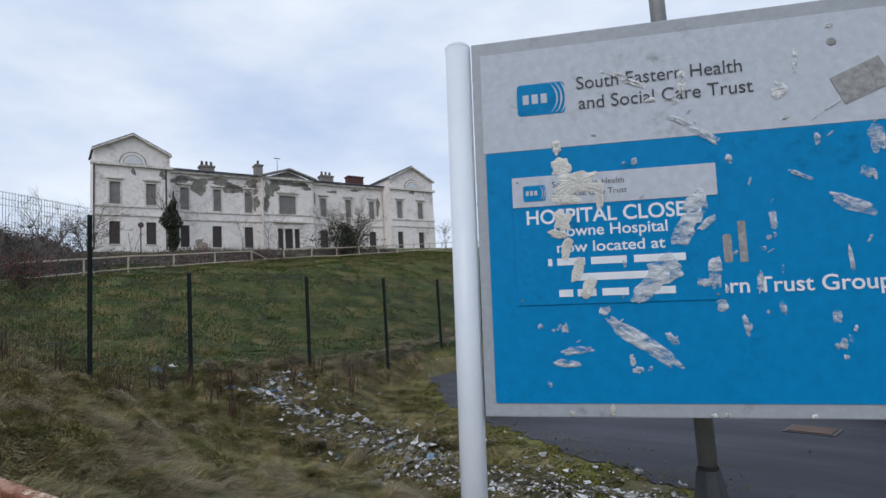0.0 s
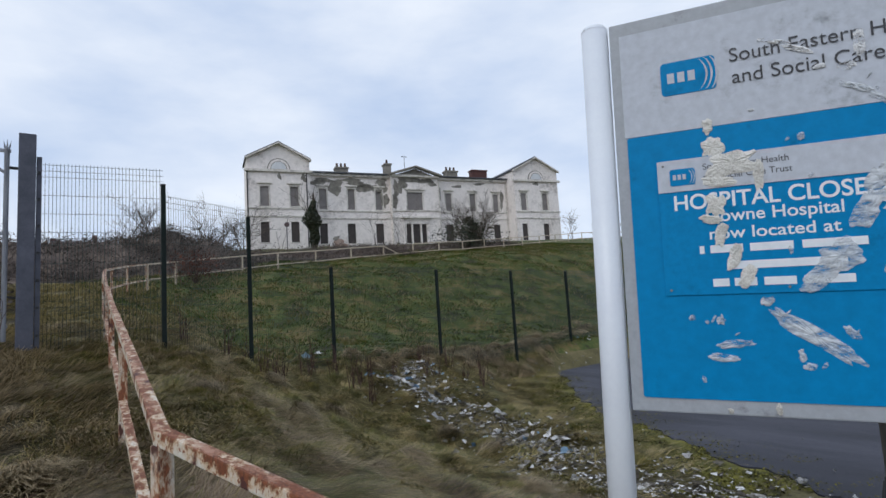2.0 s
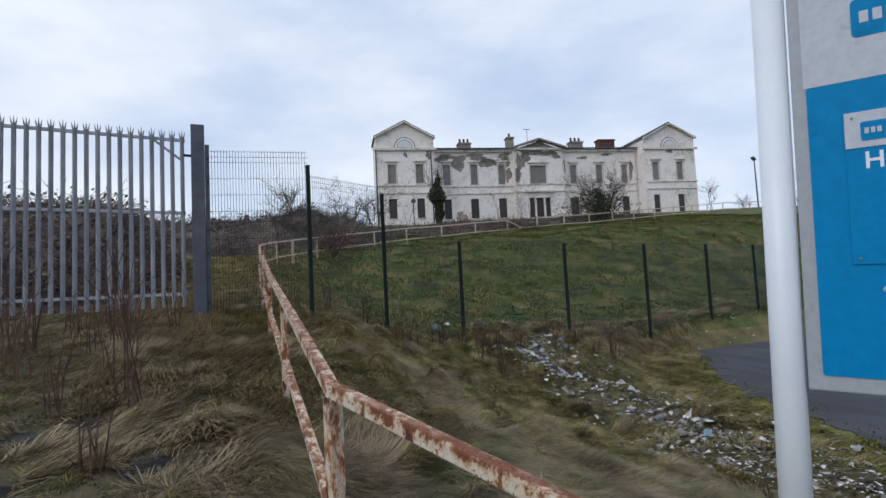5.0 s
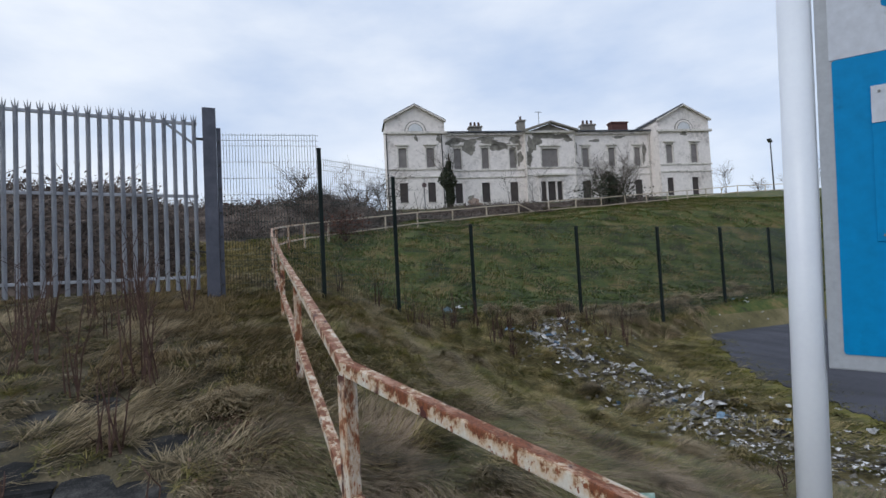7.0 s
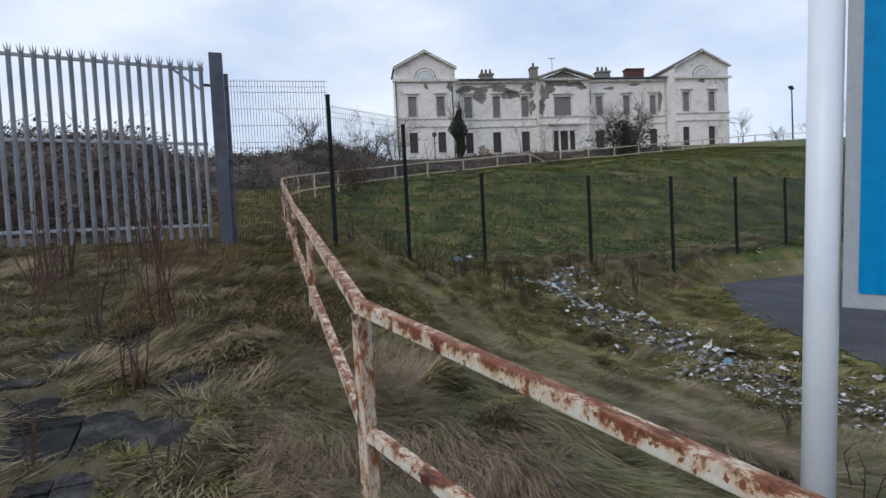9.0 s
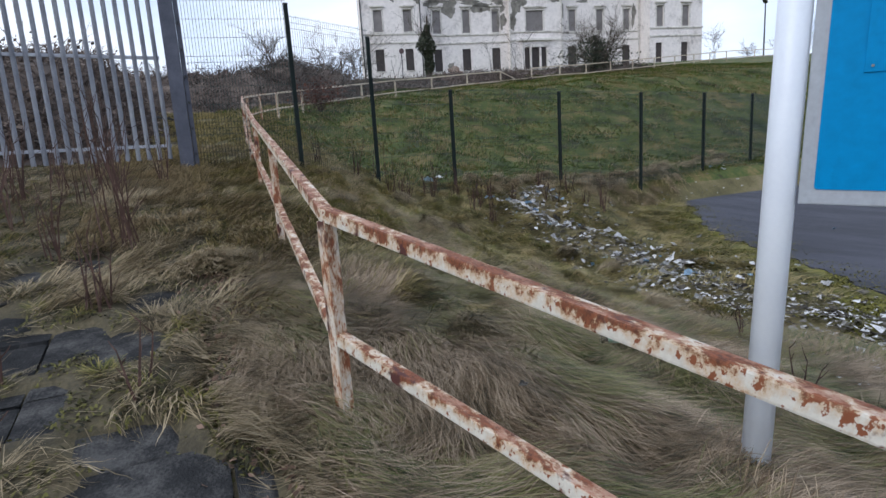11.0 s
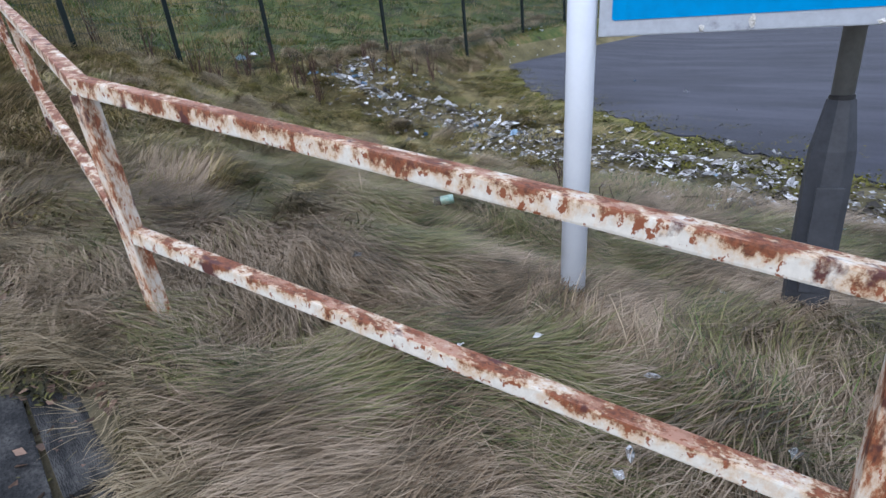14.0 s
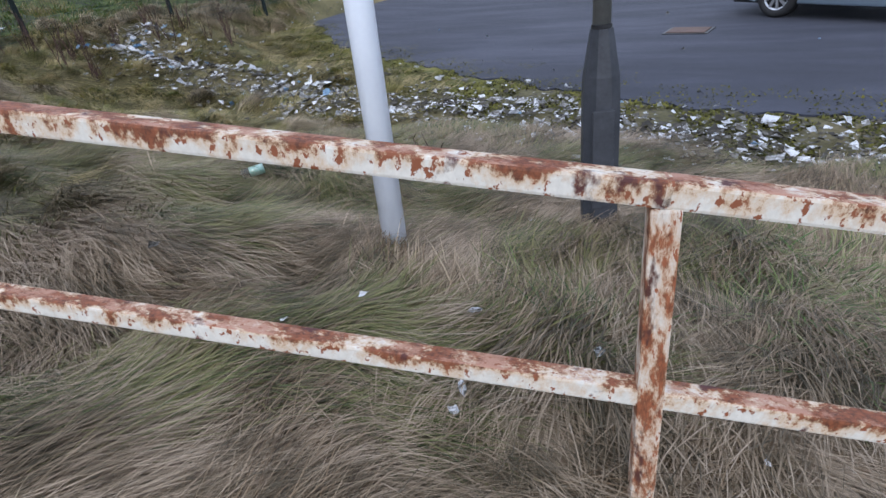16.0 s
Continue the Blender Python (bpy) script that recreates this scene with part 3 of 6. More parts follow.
# ---- railings ----
def beam_part(name, p, q, size, mat, parent, label="", over=0.0):
    """A square tube whose own y axis runs along it."""
    d = (q - p).normalized()
    side = d.cross(Vector((0, 0, 1))).normalized()
    m = Matrix((side, d, side.cross(d))).transposed().to_4x4()
    m.translation = p - d * over
    h = size / 2
    ob = part(name, box(-h, 0, -h, h, (q - p).length + 2 * over, h, size * 0.14), mat, parent, label)
    ob.matrix_local = m
    return ob


def railing(name, posts, mat, label, size, skip_top=(), drop=0.574, foot=1.0):
    """posts: plan place and top height of each post; rails run from post to post."""
    rail = thing(name, pose(posts[0][0], posts[0][1], posts[0][2] - foot), label, "railing")
    inv = rail.matrix_world.inverted()
    for x, y, z in posts:
        p = inv @ Vector((x, y, z))
        foot_z = min(gz(x, y) - 0.12 - rail.location.z, p.z - 0.7)
        k_ = posts.index((x, y, z))
        q_ = posts[min(k_ + 1, len(posts) - 1)] if k_ < 3 or k_ == 0 else posts[k_ - 1]
        yaw = math.atan2(q_[1] - y, q_[0] - x)
        hw = size * 0.53
        part("post", box(-hw, -hw, foot_z, hw, hw, p.z - size * 0.98, 0.007, Matrix.Translation((p.x, p.y, 0)) @ Matrix.Rotation(yaw, 4, "Z")), M_RAILPOST if mat == M_RAIL else mat, rail)
    for i in range(len(posts) - 1):
        a, b = inv @ Vector(posts[i]), inv @ Vector(posts[i + 1])
        h = Vector((0, 0, size / 2))
        if i in skip_top:
            mid = a.lerp(b, 0.45) - Vector((0, 0, drop))
            beam_part("broken_rail", a - h, mid, size, mat, rail, "broken top rail fallen at one end")
        else:
            beam_part("top_rail", a - h, b - h, size, mat, rail, over=size * 0.25)
        beam_part("lower_rail", a - h - Vector((0, 0, drop)), b - h - Vector((0, 0, drop)), size * 0.94, mat, rail)
    return rail


NEAR = [(4.63, 3.19, -0.04), (2.33, 2.37, 0.405), (0.03, 1.55, 0.855), (-2.27, 0.73, 1.30), (-5.2, 0.95, 1.70), (-8.25, 1.19, 2.09), (-10.6, 1.36, 2.50), (-13.4, 1.6, 2.90), (-16.2, 1.9, 3.28),
        (-18.6, 2.3, 3.56), (-20.6, 2.95, 3.83), (-22.2, 3.8, 4.06)]
FAR = [(-22.2, 3.8, 4.06), (-23.32, 4.99, 4.28), (-25.33, 8.19, 4.76), (-26.55, 10.34, 5.08), (-28.09, 13.07, 5.41), (-29.07, 15.78, 5.74), (-29.93, 18.58, 6.02), (-30.42, 21.21, 6.29), (-30.86, 23.76, 6.53),
       (-31.31, 26.34, 6.7), (-31.68, 28.86, 6.95), (-32.03, 31.29, 7.16), (-32.4, 33.81, 7.39), (-33.22, 36.85, 7.7), (-34.07, 39.98, 8.03), (-35.0, 43.0, 8.35), (-35.69, 45.97, 8.67), (-36.75, 51.23, 9.06), (-38.39, 57.67, 9.59), (-41, 66, 10.1)]
railing("handrail", NEAR, M_RAIL, "square steel handrail in flaking cream paint and rust", 0.062)
railing("handrail", FAR[0:], M_RAIL_FAR, "weathered cream handrail along the top of the bank", 0.065, skip_top=(6,))


# ---- mesh fence ----
def mesh_fence(posts):
    """posts: plan place, base and top of each post, and the panel's top left of it."""
    fence = thing("mesh_fence", pose(posts[0][0], posts[0][1], posts[0][2]), "dark green welded mesh security fence with tall posts", "fence")
    inv = fence.matrix_world.inverted()
    for i, (x, y, z0, z1, top) in enumerate(posts):
        a = inv @ Vector((x, y, z0))
        h = z1 - z0
        if i:
            post = part("post", box(a.x - 0.035, a.y - 0.035, a.z - 0.5, a.x + 0.035, a.y + 0.035, a.z + h, 0.006), M_GREENPOST, fence)
            part("cap", box(a.x - 0.04, a.y - 0.04, a.z + h - 0.005, a.x + 0.04, a.y + 0.04, a.z + h + 0.02, 0.005), M_BLACK, post)
        if i == len(posts) - 1:
            continue
        b = inv @ Vector(posts[i + 1][:3])
        ztop, zbot = top - fence.location.z, min(a.z, b.z) - 0.15
        d = Vector((b.x - a.x, b.y - a.y, 0))
        n = int(d.length / 0.05)
        r = 0.0034
        V, F = [], []

        def wire(p, q):
            w = (q - p).normalized()
            s = Vector((-d.y, d.x, 0)).normalized() * r
            t = w.cross(s).normalized() * r
            k0 = len(V)
            V.extend([tuple(p + s), tuple(p - s * 0.5 + t), tuple(p - s * 0.5 - t), tuple(q + s), tuple(q - s * 0.5 + t), tuple(q - s * 0.5 - t)])
            F.extend([(k0, k0 + 1, k0 + 4, k0 + 3), (k0 + 1, k0 + 2, k0 + 5, k0 + 4), (k0 + 2, k0, k0 + 3, k0 + 5)])

        for j in range(1, n):
            c = a + d * (j / n)
            wire(Vector((c.x, c.y, zbot)), Vector((c.x, c.y, ztop)))
        z = ztop - 0.03
        j = 0
        while z > zbot:
            wire(Vector((a.x, a.y, z)), Vector((b.x, b.y, z)))
            z -= 0.1 if j % 5 in (0, 1) else 0.3
            j += 1
        raw_object("mesh_panel", V, F, M_WIRE, fence)
    return fence


mesh_fence([(-10.4, 0.45, 1.6, 4.6, 4.45), (-10.1, 2.16, 1.74, 4.16, 4.0), (-11.0, 3.9, 1.05, 3.83, 3.05), (-11.5, 5.95, 0.55, 2.83, 2.85), (-11.5, 9.0, 0.42, 2.75, 2.78),
            (-11.5, 11.75, 0.4, 2.7, 2.75), (-12.0, 14.8, 0.4, 2.7, 2.75), (-13.1, 18.5, 0.4, 2.75, 2.78), (-14.8, 22.6, 0.4, 2.8, 2.8), (-17, 27, 0.5, 2.9, 2.9)])


# ---- palisade gate ----
gate = thing("palisade_gate", pose(-10.2, 0.27, 1.66), "galvanised steel palisade gate with splayed spikes", "gate")
GD = Vector((0.10, -0.995, 0))


def gate_beam(s0, z0, s1, z1, w=0.05, back=-0.03):
    nrm = Vector((-GD.y, GD.x, 0)) * back
    return beam(GD * s0 + nrm + Vector((0, 0, z0)), GD * s1 + nrm + Vector((0, 0, z1)), w, w, 0.004)


GATE_TOP = 2.92
for k in range(44):
    s = 0.25 + 0.1555 * k
    bm = bmesh.new()
    c = GD * s
    zb, zt = -0.02 + 0.0 * k, GATE_TOP
    nrm = Vector((-GD.y, GD.x, 0))
    # W-section pale: two faces and a proud middle
    for o0, o1, f0, f1 in ((-0.034, -0.012, 0.0, 0.016), (-0.012, 0.012, 0.016, 0.016), (0.012, 0.034, 0.016, 0.0)):
        p = [c + GD * o0 + nrm * f0, c + GD * o1 + nrm * f1]
        vs = [bm.verts.new(p[0] + Vector((0, 0, zb))), bm.verts.new(p[1] + Vector((0, 0, zb))), bm.verts.new(p[1] + Vector((0, 0, zt))), bm.verts.new(p[0] + Vector((0, 0, zt)))]
        bm.faces.new(vs)
    for o, tilt, rise in ((-0.026, -0.022, 0.11), (0.0, 0.0, 0.14), (0.026, 0.022, 0.11)):
        a, b_, t = c + GD * (o - 0.014), c + GD * (o + 0.014), c + GD * (o + tilt) + nrm * 0.03
        bm.faces.new([bm.verts.new(a + Vector((0, 0, zt - 0.004))), bm.verts.new(b_ + Vector((0, 0, zt - 0.004))), bm.verts.new(t + Vector((0, 0, zt + rise)))])
    bmesh.ops.solidify(bm, geom=bm.faces[:], thickness=0.004)
    part("pale", bm, M_GALV, gate)
for z in (2.88, 1.6, 0.2):
    part("gate_rail", gate_beam(0.20, z, 7.2, z, 0.05), M_GALV, gate)
part("brace", gate_beam(0.22, 2.5, 0.72, 2.88, 0.035), M_GALV, gate)
part("hinge", gate_beam(0.08, 2.62, 0.27, 2.62, 0.04), M_BLACK, gate)
part("latch", gate_beam(0.1, 0.62, 0.42, 0.68, 0.03), M_BLACK, gate)

gate_post = thing("gate_post", pose(-10.2, 0.27, 1.2), "heavy dark blue-grey steel gate post", "post")
part("shaft", box(-0.11, -0.11, -0.2, 0.11, 0.11, 3.62, 0.012), M_GATEPOST, gate_post)
part("side_angle", box(-0.05, 0.115, 0.2, 0.05, 0.185, 3.28, 0.006), M_GATEPOST, gate_post)
for k in range(7):
    part("bolt", cyl((0.05, 0.15, 0.5 + 0.42 * k), (0.085, 0.15, 0.5 + 0.42 * k), 0.022, n=8), M_BLACK, gate_post)


# ---- hospital sign ----
SA, SL = radians(28), radians(2)
SD = Vector((math.cos(SA), math.sin(SA), 0))
SX = SD * math.cos(SL) - Vector((0, 0, math.sin(SL)))
SZ = SD * math.sin(SL) + Vector((0, 0, math.cos(SL)))
SY = SZ.cross(SX)
SIGN = Matrix((SX, SY, SZ)).transposed().to_4x4()
SIGN.translation = Vector((-1.218, 2.383, 1.218))
sign = thing("information_sign", SIGN, "weathered blue and white hospital notice board on white posts", "sign")
SIGN_W, SIGN_H = 3.3, 1.735
for px in (-0.069, SIGN_W + 0.069):
    # the post stops under its cap
    bm = bmesh.new()
    add_cyl(bm, (px, 0.03, -1.45), (px, 0.03, SIGN_H), 0.0605, n=32)
    post = smooth(part("post", bm, M_SIGNPOST, sign))
    post.data.polygons.foreach_set("use_smooth", [len(p.vertices) == 4 for p in post.data.polygons])
    bm = bmesh.new()
    add_cyl(bm, (px, 0.03, SIGN_H), (px, 0.03, SIGN_H + 0.018), 0.0615, 0.050, n=32)
    part("cap", bm, M_SIGNPOST, post)
part("backing_panel", box(0.0, 0.0, 0.0, SIGN_W, 0.05, SIGN_H, 0.006), M_FRAME, sign, "grey aluminium frame of the board")


def rounded(x0, z0, x1, z1, y0, y1, r, n=5):
    bm = bmesh.new()
    vs = []
    for cx_, cz_, a0 in ((x1 - r, z1 - r, 0), (x0 + r, z1 - r, 90), (x0 + r, z0 + r, 180), (x1 - r, z0 + r, 270)):
        for i in range(n + 1):
            a = radians(a0 + 90 * i / n)
            vs.append(bm.verts.new((cx_ + r * math.cos(a), y0, cz_ + r * math.sin(a))))
    f = bm.faces.new(vs)
    ext = bmesh.ops.extrude_face_region(bm, geom=[f])
    bmesh.ops.translate(bm, vec=(0, y1 - y0, 0), verts=[v for v in ext["geom"] if isinstance(v, bmesh.types.BMVert)])
    bmesh.ops.recalc_face_normals(bm, faces=bm.faces[:])
    return bm


part("white_panel", box(0.042, -0.004, 1.196, SIGN_W - 0.042, 0.002, 1.672), M_WHITE, sign)
part("blue_panel", rounded(0.05, 0.06, SIGN_W - 0.05, 1.194, -0.004, 0.002, 0.012), M_BLUE, sign)


def lettering(text, x, z, width, height, mat, parent, y=-0.0075, name="lettering", bold=0.0):
    """Words with their left end at x and their baseline at z, fitted to a width."""
    cu = bpy.data.curves.new("words", "FONT")
    cu.body, cu.size, cu.extrude, cu.offset = text, 1.0, 0.0, bold
    tmp = bpy.data.objects.new("words", cu)
    scene.collection.objects.link(tmp)
    dg = bpy.context.evaluated_depsgraph_get()
    me = bpy.data.meshes.new_from_object(tmp.evaluated_get(dg))
    bpy.data.objects.remove(tmp)
    xs_ = [v.co.x for v in me.vertices]
    x0, x1 = min(xs_), max(xs_)
    for v in me.vertices:
        v.co = Vector((x + (v.co.x - x0) / (x1 - x0) * width, y, z + v.co.y * height / 0.69))
    # each letter becomes a part: islands that share a stretch of the line belong together
    bm = bmesh.new()
    bm.from_mesh(me)
    bpy.data.meshes.remove(me)
    left, spans = set(bm.faces), []
    while left:
        todo = [left.pop()]
        island = list(todo)
        while todo:
            for ed in todo.pop().edges:
                for fa in ed.link_faces:
                    if fa in left:
                        left.discard(fa)
                        todo.append(fa)
                        island.append(fa)
        xs_ = [v.co.x for fa in island for v in fa.verts]
        spans.append([min(xs_), max(xs_), island])
    spans.sort(key=lambda s_: s_[0])
    letters = []
    for s_ in spans:
        if letters and (s_[0] + s_[1]) / 2 < letters[-1][1]:
            letters[-1][1] = max(letters[-1][1], s_[1])
            letters[-1][2] += s_[2]
        else:
            letters.append(s_)
    for _, _, island in letters:
        verts, faces, index = [], [], {}
        for fa in island:
            row = []
            for v in fa.verts:
                if v not in index:
                    index[v] = len(verts)
                    verts.append(tuple(v.co))
                row.append(index[v])
            faces.append(row)
        raw_object("letter", verts, faces, mat, parent)
    bm.free()


def emblem(x, z, w, h, y, parent):
    """A blue block with a pale crescent, drawn as plain shapes."""
    e = part("emblem", rounded(x, z, x + w, z + h, y - 0.002, y, h * 0.12), M_BLUE, parent, "blue emblem with pale bars and arcs")
    for k in range(3):
        bx = x + w * (0.12 + 0.19 * k)
        part("bar", box(bx, y - 0.004, z + h * 0.36, bx + w * 0.13, y - 0.0025, z + h * 0.66), M_WHITE, e)
    for k in range(3):
        bm = bmesh.new()
        r, cx_ = h * (0.62 + 0.13 * k), x + w * 0.42
        prev = None
        for i in range(13):
            a = radians(-52 + 104 * i / 12)
            t = h * 0.028 * math.sin(math.pi * (i + 0.6) / 13.2)
            pz = min(max(z + h / 2 + r * math.sin(a), z + 0.004), z + h - 0.004)
            pair = (bm.verts.new((cx_ + (r - t) * math.cos(a), y - 0.0045, pz)), bm.verts.new((cx_ + (r + t) * math.cos(a), y - 0.0045, pz)))
            if prev:
                bm.faces.new((prev[0], prev[1], pair[1], pair[0]))
            prev = pair
        part("arc", bm, M_WHITE, e)


emblem(0.207, 1.357, 0.216, 0.148, -0.004, sign)
lettering("South Eastern Health", 0.478, 1.458, 0.692, 0.058, M_INK, sign)
lettering("and Social Care Trust", 0.482, 1.364, 0.725, 0.058, M_INK, sign)
lettering("South Eastern Trust Group", 0.60, 0.513, 1.04, 0.062, M_LETTER, sign, bold=0.012)
part("grey_bar", rounded(1.036, 0.64, 1.07, 0.76, -0.006, -0.0045, 0.012), M_TAPE, sign)
part("grey_bar", box(1.098, -0.006, 0.64, 1.128, -0.0045, 0.813), M_TAPE, sign)

notice = part("notice", box(0.166, -0.010, 0.488, 1.03, -0.0045, 1.068, 0.001), M_NOTICE, sign, "blue closure notice screwed to the board")
part("strip", box(0.166, -0.0135, 0.930, 1.03, -0.0105, 1.068), M_WHITE, notice, "white strip with faded wording")
emblem(0.215, 0.955, 0.10, 0.072, -0.0136, notice)
lettering("South Eastern Health", 0.345, 1.012, 0.31, 0.026, M_INK, notice, -0.0145)
lettering("and Social Care Trust", 0.345, 0.968, 0.32, 0.026, M_INK, notice, -0.0145)
lettering("HOSPITAL CLOSED", 0.225, 0.850, 0.738, 0.062, M_LETTER, notice, -0.0115, bold=0.016)
lettering("Downe Hospital", 0.345, 0.789, 0.476, 0.048, M_LETTER, notice, -0.0115, bold=0.012)
lettering("now located at", 0.352, 0.717, 0.455, 0.046, M_LETTER, notice, -0.0115, bold=0.012)
# wording that is drawn as bars
for z, runs in ((0.655, ((0.31, 0.018), (0.35, 0.12), (0.495, 0.15), (0.675, 0.21))), (0.585, ((0.416, 0.40),)), (0.516, ((0.351, 0.06), (0.43, 0.08), (0.535, 0.11), (0.67, 0.165)))):
    for x, w in runs:
        part("bar", box(x, -0.0125, z + 0.004, x + w, -0.0108, z + 0.036), M_LETTER, notice)
for x, z in ((0.19, 1.045), (0.19, 0.51), (1.0, 0.51), (0.62, 0.51)):
    part("screw", cyl((x, -0.0165, z), (x, -0.010, z), 0.005, n=10), M_POLE, notice)


def scrap(x, z, w, h, turn, seed, y=-0.0155, mat=None, ragged=0.45):
    """A torn, crumpled scrap of paper stuck flat on the board."""
    r = random.Random(seed)
    bm = bmesh.new()
    n, rings = 34, 3
    c, s = math.cos(radians(turn)), math.sin(radians(turn))
    edge = [1 - ragged * r.random() ** 1.4 for _ in range(n)]
    edge = [(edge[i - 1] + 2 * edge[i] + edge[(i + 1) % n]) / 4 for i in range(n)]
    grid = []
    for q in range(1, rings + 1):
        row = []
        for i in range(n):
            a = 2 * math.pi * i / n
            k_ = q / rings * (edge[i] * (q / rings) + (1 - q / rings) * 0.8)
            ca, sa = math.cos(a), math.sin(a)
            ex, ez = k_ * w / 2 * math.copysign(abs(ca) ** 0.8, ca), k_ * h / 2 * math.copysign(abs(sa) ** 0.8, sa)
            lift = 0.0 if q == rings else r.uniform(0.0005, 0.0045)
            row.append(bm.verts.new((x + ex * c - ez * s, y - lift, z + ex * s + ez * c)))
        grid.append(row)
    mid = bm.verts.new((x, y - 0.002, z))
    for i in range(n):
        bm.faces.new((mid, grid[0][i], grid[0][(i + 1) % n]))
        for q in range(rings - 1):
            bm.faces.new((grid[q][i], grid[q + 1][i], grid[q + 1][(i + 1) % n], grid[q][(i + 1) % n]))
    bmesh.ops.recalc_face_normals(bm, faces=bm.faces[:])
    return part("paper_scrap", bm, mat or M_PASTE, sign)


# ---- lamp post ----
lamp = thing("street_lamp", pose(-0.55, 3.26, -0.15), "grey steel lamp post with a wide square base", "lamp post")
bm = bmesh.new()
lz = gz(-0.55, 3.26) + 0.15
for z0, z1, a, b in ((-0.4, 0.66, 0.098, 0.092), (0.66, 0.78, 0.092, 0.086), (0.78, 1.0, 0.086, 0.052)):
    add_cyl(bm, (0, 0, z0), (0, 0, z1), a * 1.08, b * 1.08, n=8)
bmesh.ops.rotate(bm, cent=(0, 0, 0), matrix=Matrix.Rotation(radians(22.5 + 25), 3, "Z"), verts=bm.verts[:])
part("base", bm, M_LAMP, lamp)
part("access_door", box(-0.055, -0.104, 0.08, 0.055, -0.088, 0.62, 0.004, Matrix.Rotation(radians(25), 4, "Z")), M_LAMP, lamp)
part("collar", cyl((0, 0, 0.99), (0, 0, 1.02), 0.05, n=20), M_BLACK, lamp)
smooth(part("pole", cyl((0, 0, 1.0), (0.02, 0, 5.2), 0.044, 0.036, n=20), M_POLE, lamp))

far_lamp = thing("street_lamp", pose(-39.9, 56.99, 8.4), "tall slim dark street lamp behind the hill", "lamp post")
part("pole", cyl((0, 0, -0.5), (0, 0, 6.1), 0.09, 0.06, n=10), M_LAMP, far_lamp)
part("lamp_head", box(-0.2, -1.3, 5.95, 0.2, 0.25, 6.15, 0.06, Matrix.Rotation(radians(30), 4, "Z")), M_LAMP, far_lamp)

# ---- hospital building ----
BU = Vector((0.2415, 0.9704, 0))
BM = Matrix((BU, Vector((-0.9704, 0.2415, 0)), Vector((0, 0, 1)))).transposed().to_4x4()
BM.translation = Vector((-54.858, 17.991, 9.03))
hospital = thing("hospital_building", BM, "derelict white stucco two-storey building with boarded windows", "building")


def wall(u0, u1, z0, z1, y, thick, holes):
    """A wall with openings through it."""
    bm = bmesh.new()
    us = sorted({u0, u1, *[h[0] for h in holes], *[h[1] for h in holes]})
    zs = sorted({z0, z1, *[h[2] for h in holes], *[h[3] for h in holes]})
    for i in range(len(us) - 1):
        for j in range(len(zs) - 1):
            cu_, cz_ = (us[i] + us[i + 1]) / 2, (zs[j] + zs[j + 1]) / 2
            if not any(h[0] < cu_ < h[1] and h[2] < cz_ < h[3] for h in holes):
                add_box(bm, us[i], y, zs[j], us[i + 1], y + thick, zs[j + 1])
    bmesh.ops.remove_doubles(bm, verts=bm.verts[:], dist=0.001)
    return bm


def window(h, y, upper, hood=True):
    u0, u1, z0, z1 = h
    w = part("window", box(u0 - 0.02, y + 0.16, z0 - 0.02, u1 + 0.02, y + 0.20, z1 + 0.02), M_BOARD_UP if upper else M_BOARD_LOW, hospital, "boarded-up window")
    part("sill", box(u0 - 0.12, y - 0.09, z0 - 0.12, u1 + 0.12, y + 0.1, z0, 0.02), M_TRIM, w)
    if upper:
        part("surround", box(u0 - 0.14, y - 0.035, z1 + 0.02, u1 + 0.14, y + 0.02, z1 + 0.24), M_TRIM, w)
        if hood:
            part("hood", box(u0 - 0.3, y - 0.2, z1 + 0.24, u1 + 0.3, y + 0.02, z1 + 0.42, 0.04), M_TRIM, w)
        for a, b in ((u0 - 0.14, u0 - 0.01), (u1 + 0.01, u1 + 0.14)):
            part("jamb", box(a, y - 0.03, z0, b, y + 0.02, z1 + 0.02), M_TRIM, w)


LEFT_W = [(1.25, 2.11, 4.33, 6.42), (4.25, 5.1, 4.33, 6.42), (1.22, 2.09, 0.57, 2.7), (4.25, 5.09, 0.57, 2.7)]
RIGHT_W = [(32.24, 33.06, 4.28, 6.45), (35.38, 36.2, 4.28, 6.45), (32.15, 32.95, 0.5, 2.6), (35.28, 36.1, 0.5, 2.6)]
MAIN_L = [(7.62, 8.44, 4.46, 6.8), (10.83, 11.63, 4.46, 6.8), (14.07, 14.87, 4.46, 6.8), (7.6, 8.45, 0.62, 2.88), (10.67, 11.6, 0.62, 2.88), (13.97, 14.9, 0.62, 2.88)]
MAIN_R = [(22.85, 23.65, 4.42, 6.64), (26.11, 26.93, 4.42, 6.64), (29.39, 30.14, 4.42, 6.64), (22.7, 23.7, 0.7, 2.8), (25.95, 26.95, 0.7, 2.8), (29.24, 30.2, 0.7, 2.8)]
PAV = [(17.62, 19.55, 4.33, 6.45), (17.30, 17.95, 0.45, 2.7), (18.1, 19.05, 0.45, 2.7), (19.2, 19.85, 0.45, 2.7)]
for holes, (u0, u1), y, top in ((LEFT_W, (0, 6.33), 0, 9.4), (RIGHT_W, (31.4, 37.84), 0, 9.4), (MAIN_L, (6.33, 15.8), 2, 8.45), (MAIN_R, (21.6, 31.4), 2, 8.45), (PAV, (15.8, 21.6), 1.2, 8.3)):
    part("wall", wall(u0, u1, -1.5, top, y, 0.4, holes), M_RENDER, hospital)
    for h in holes:
        window(h, y, h[2] > 3)
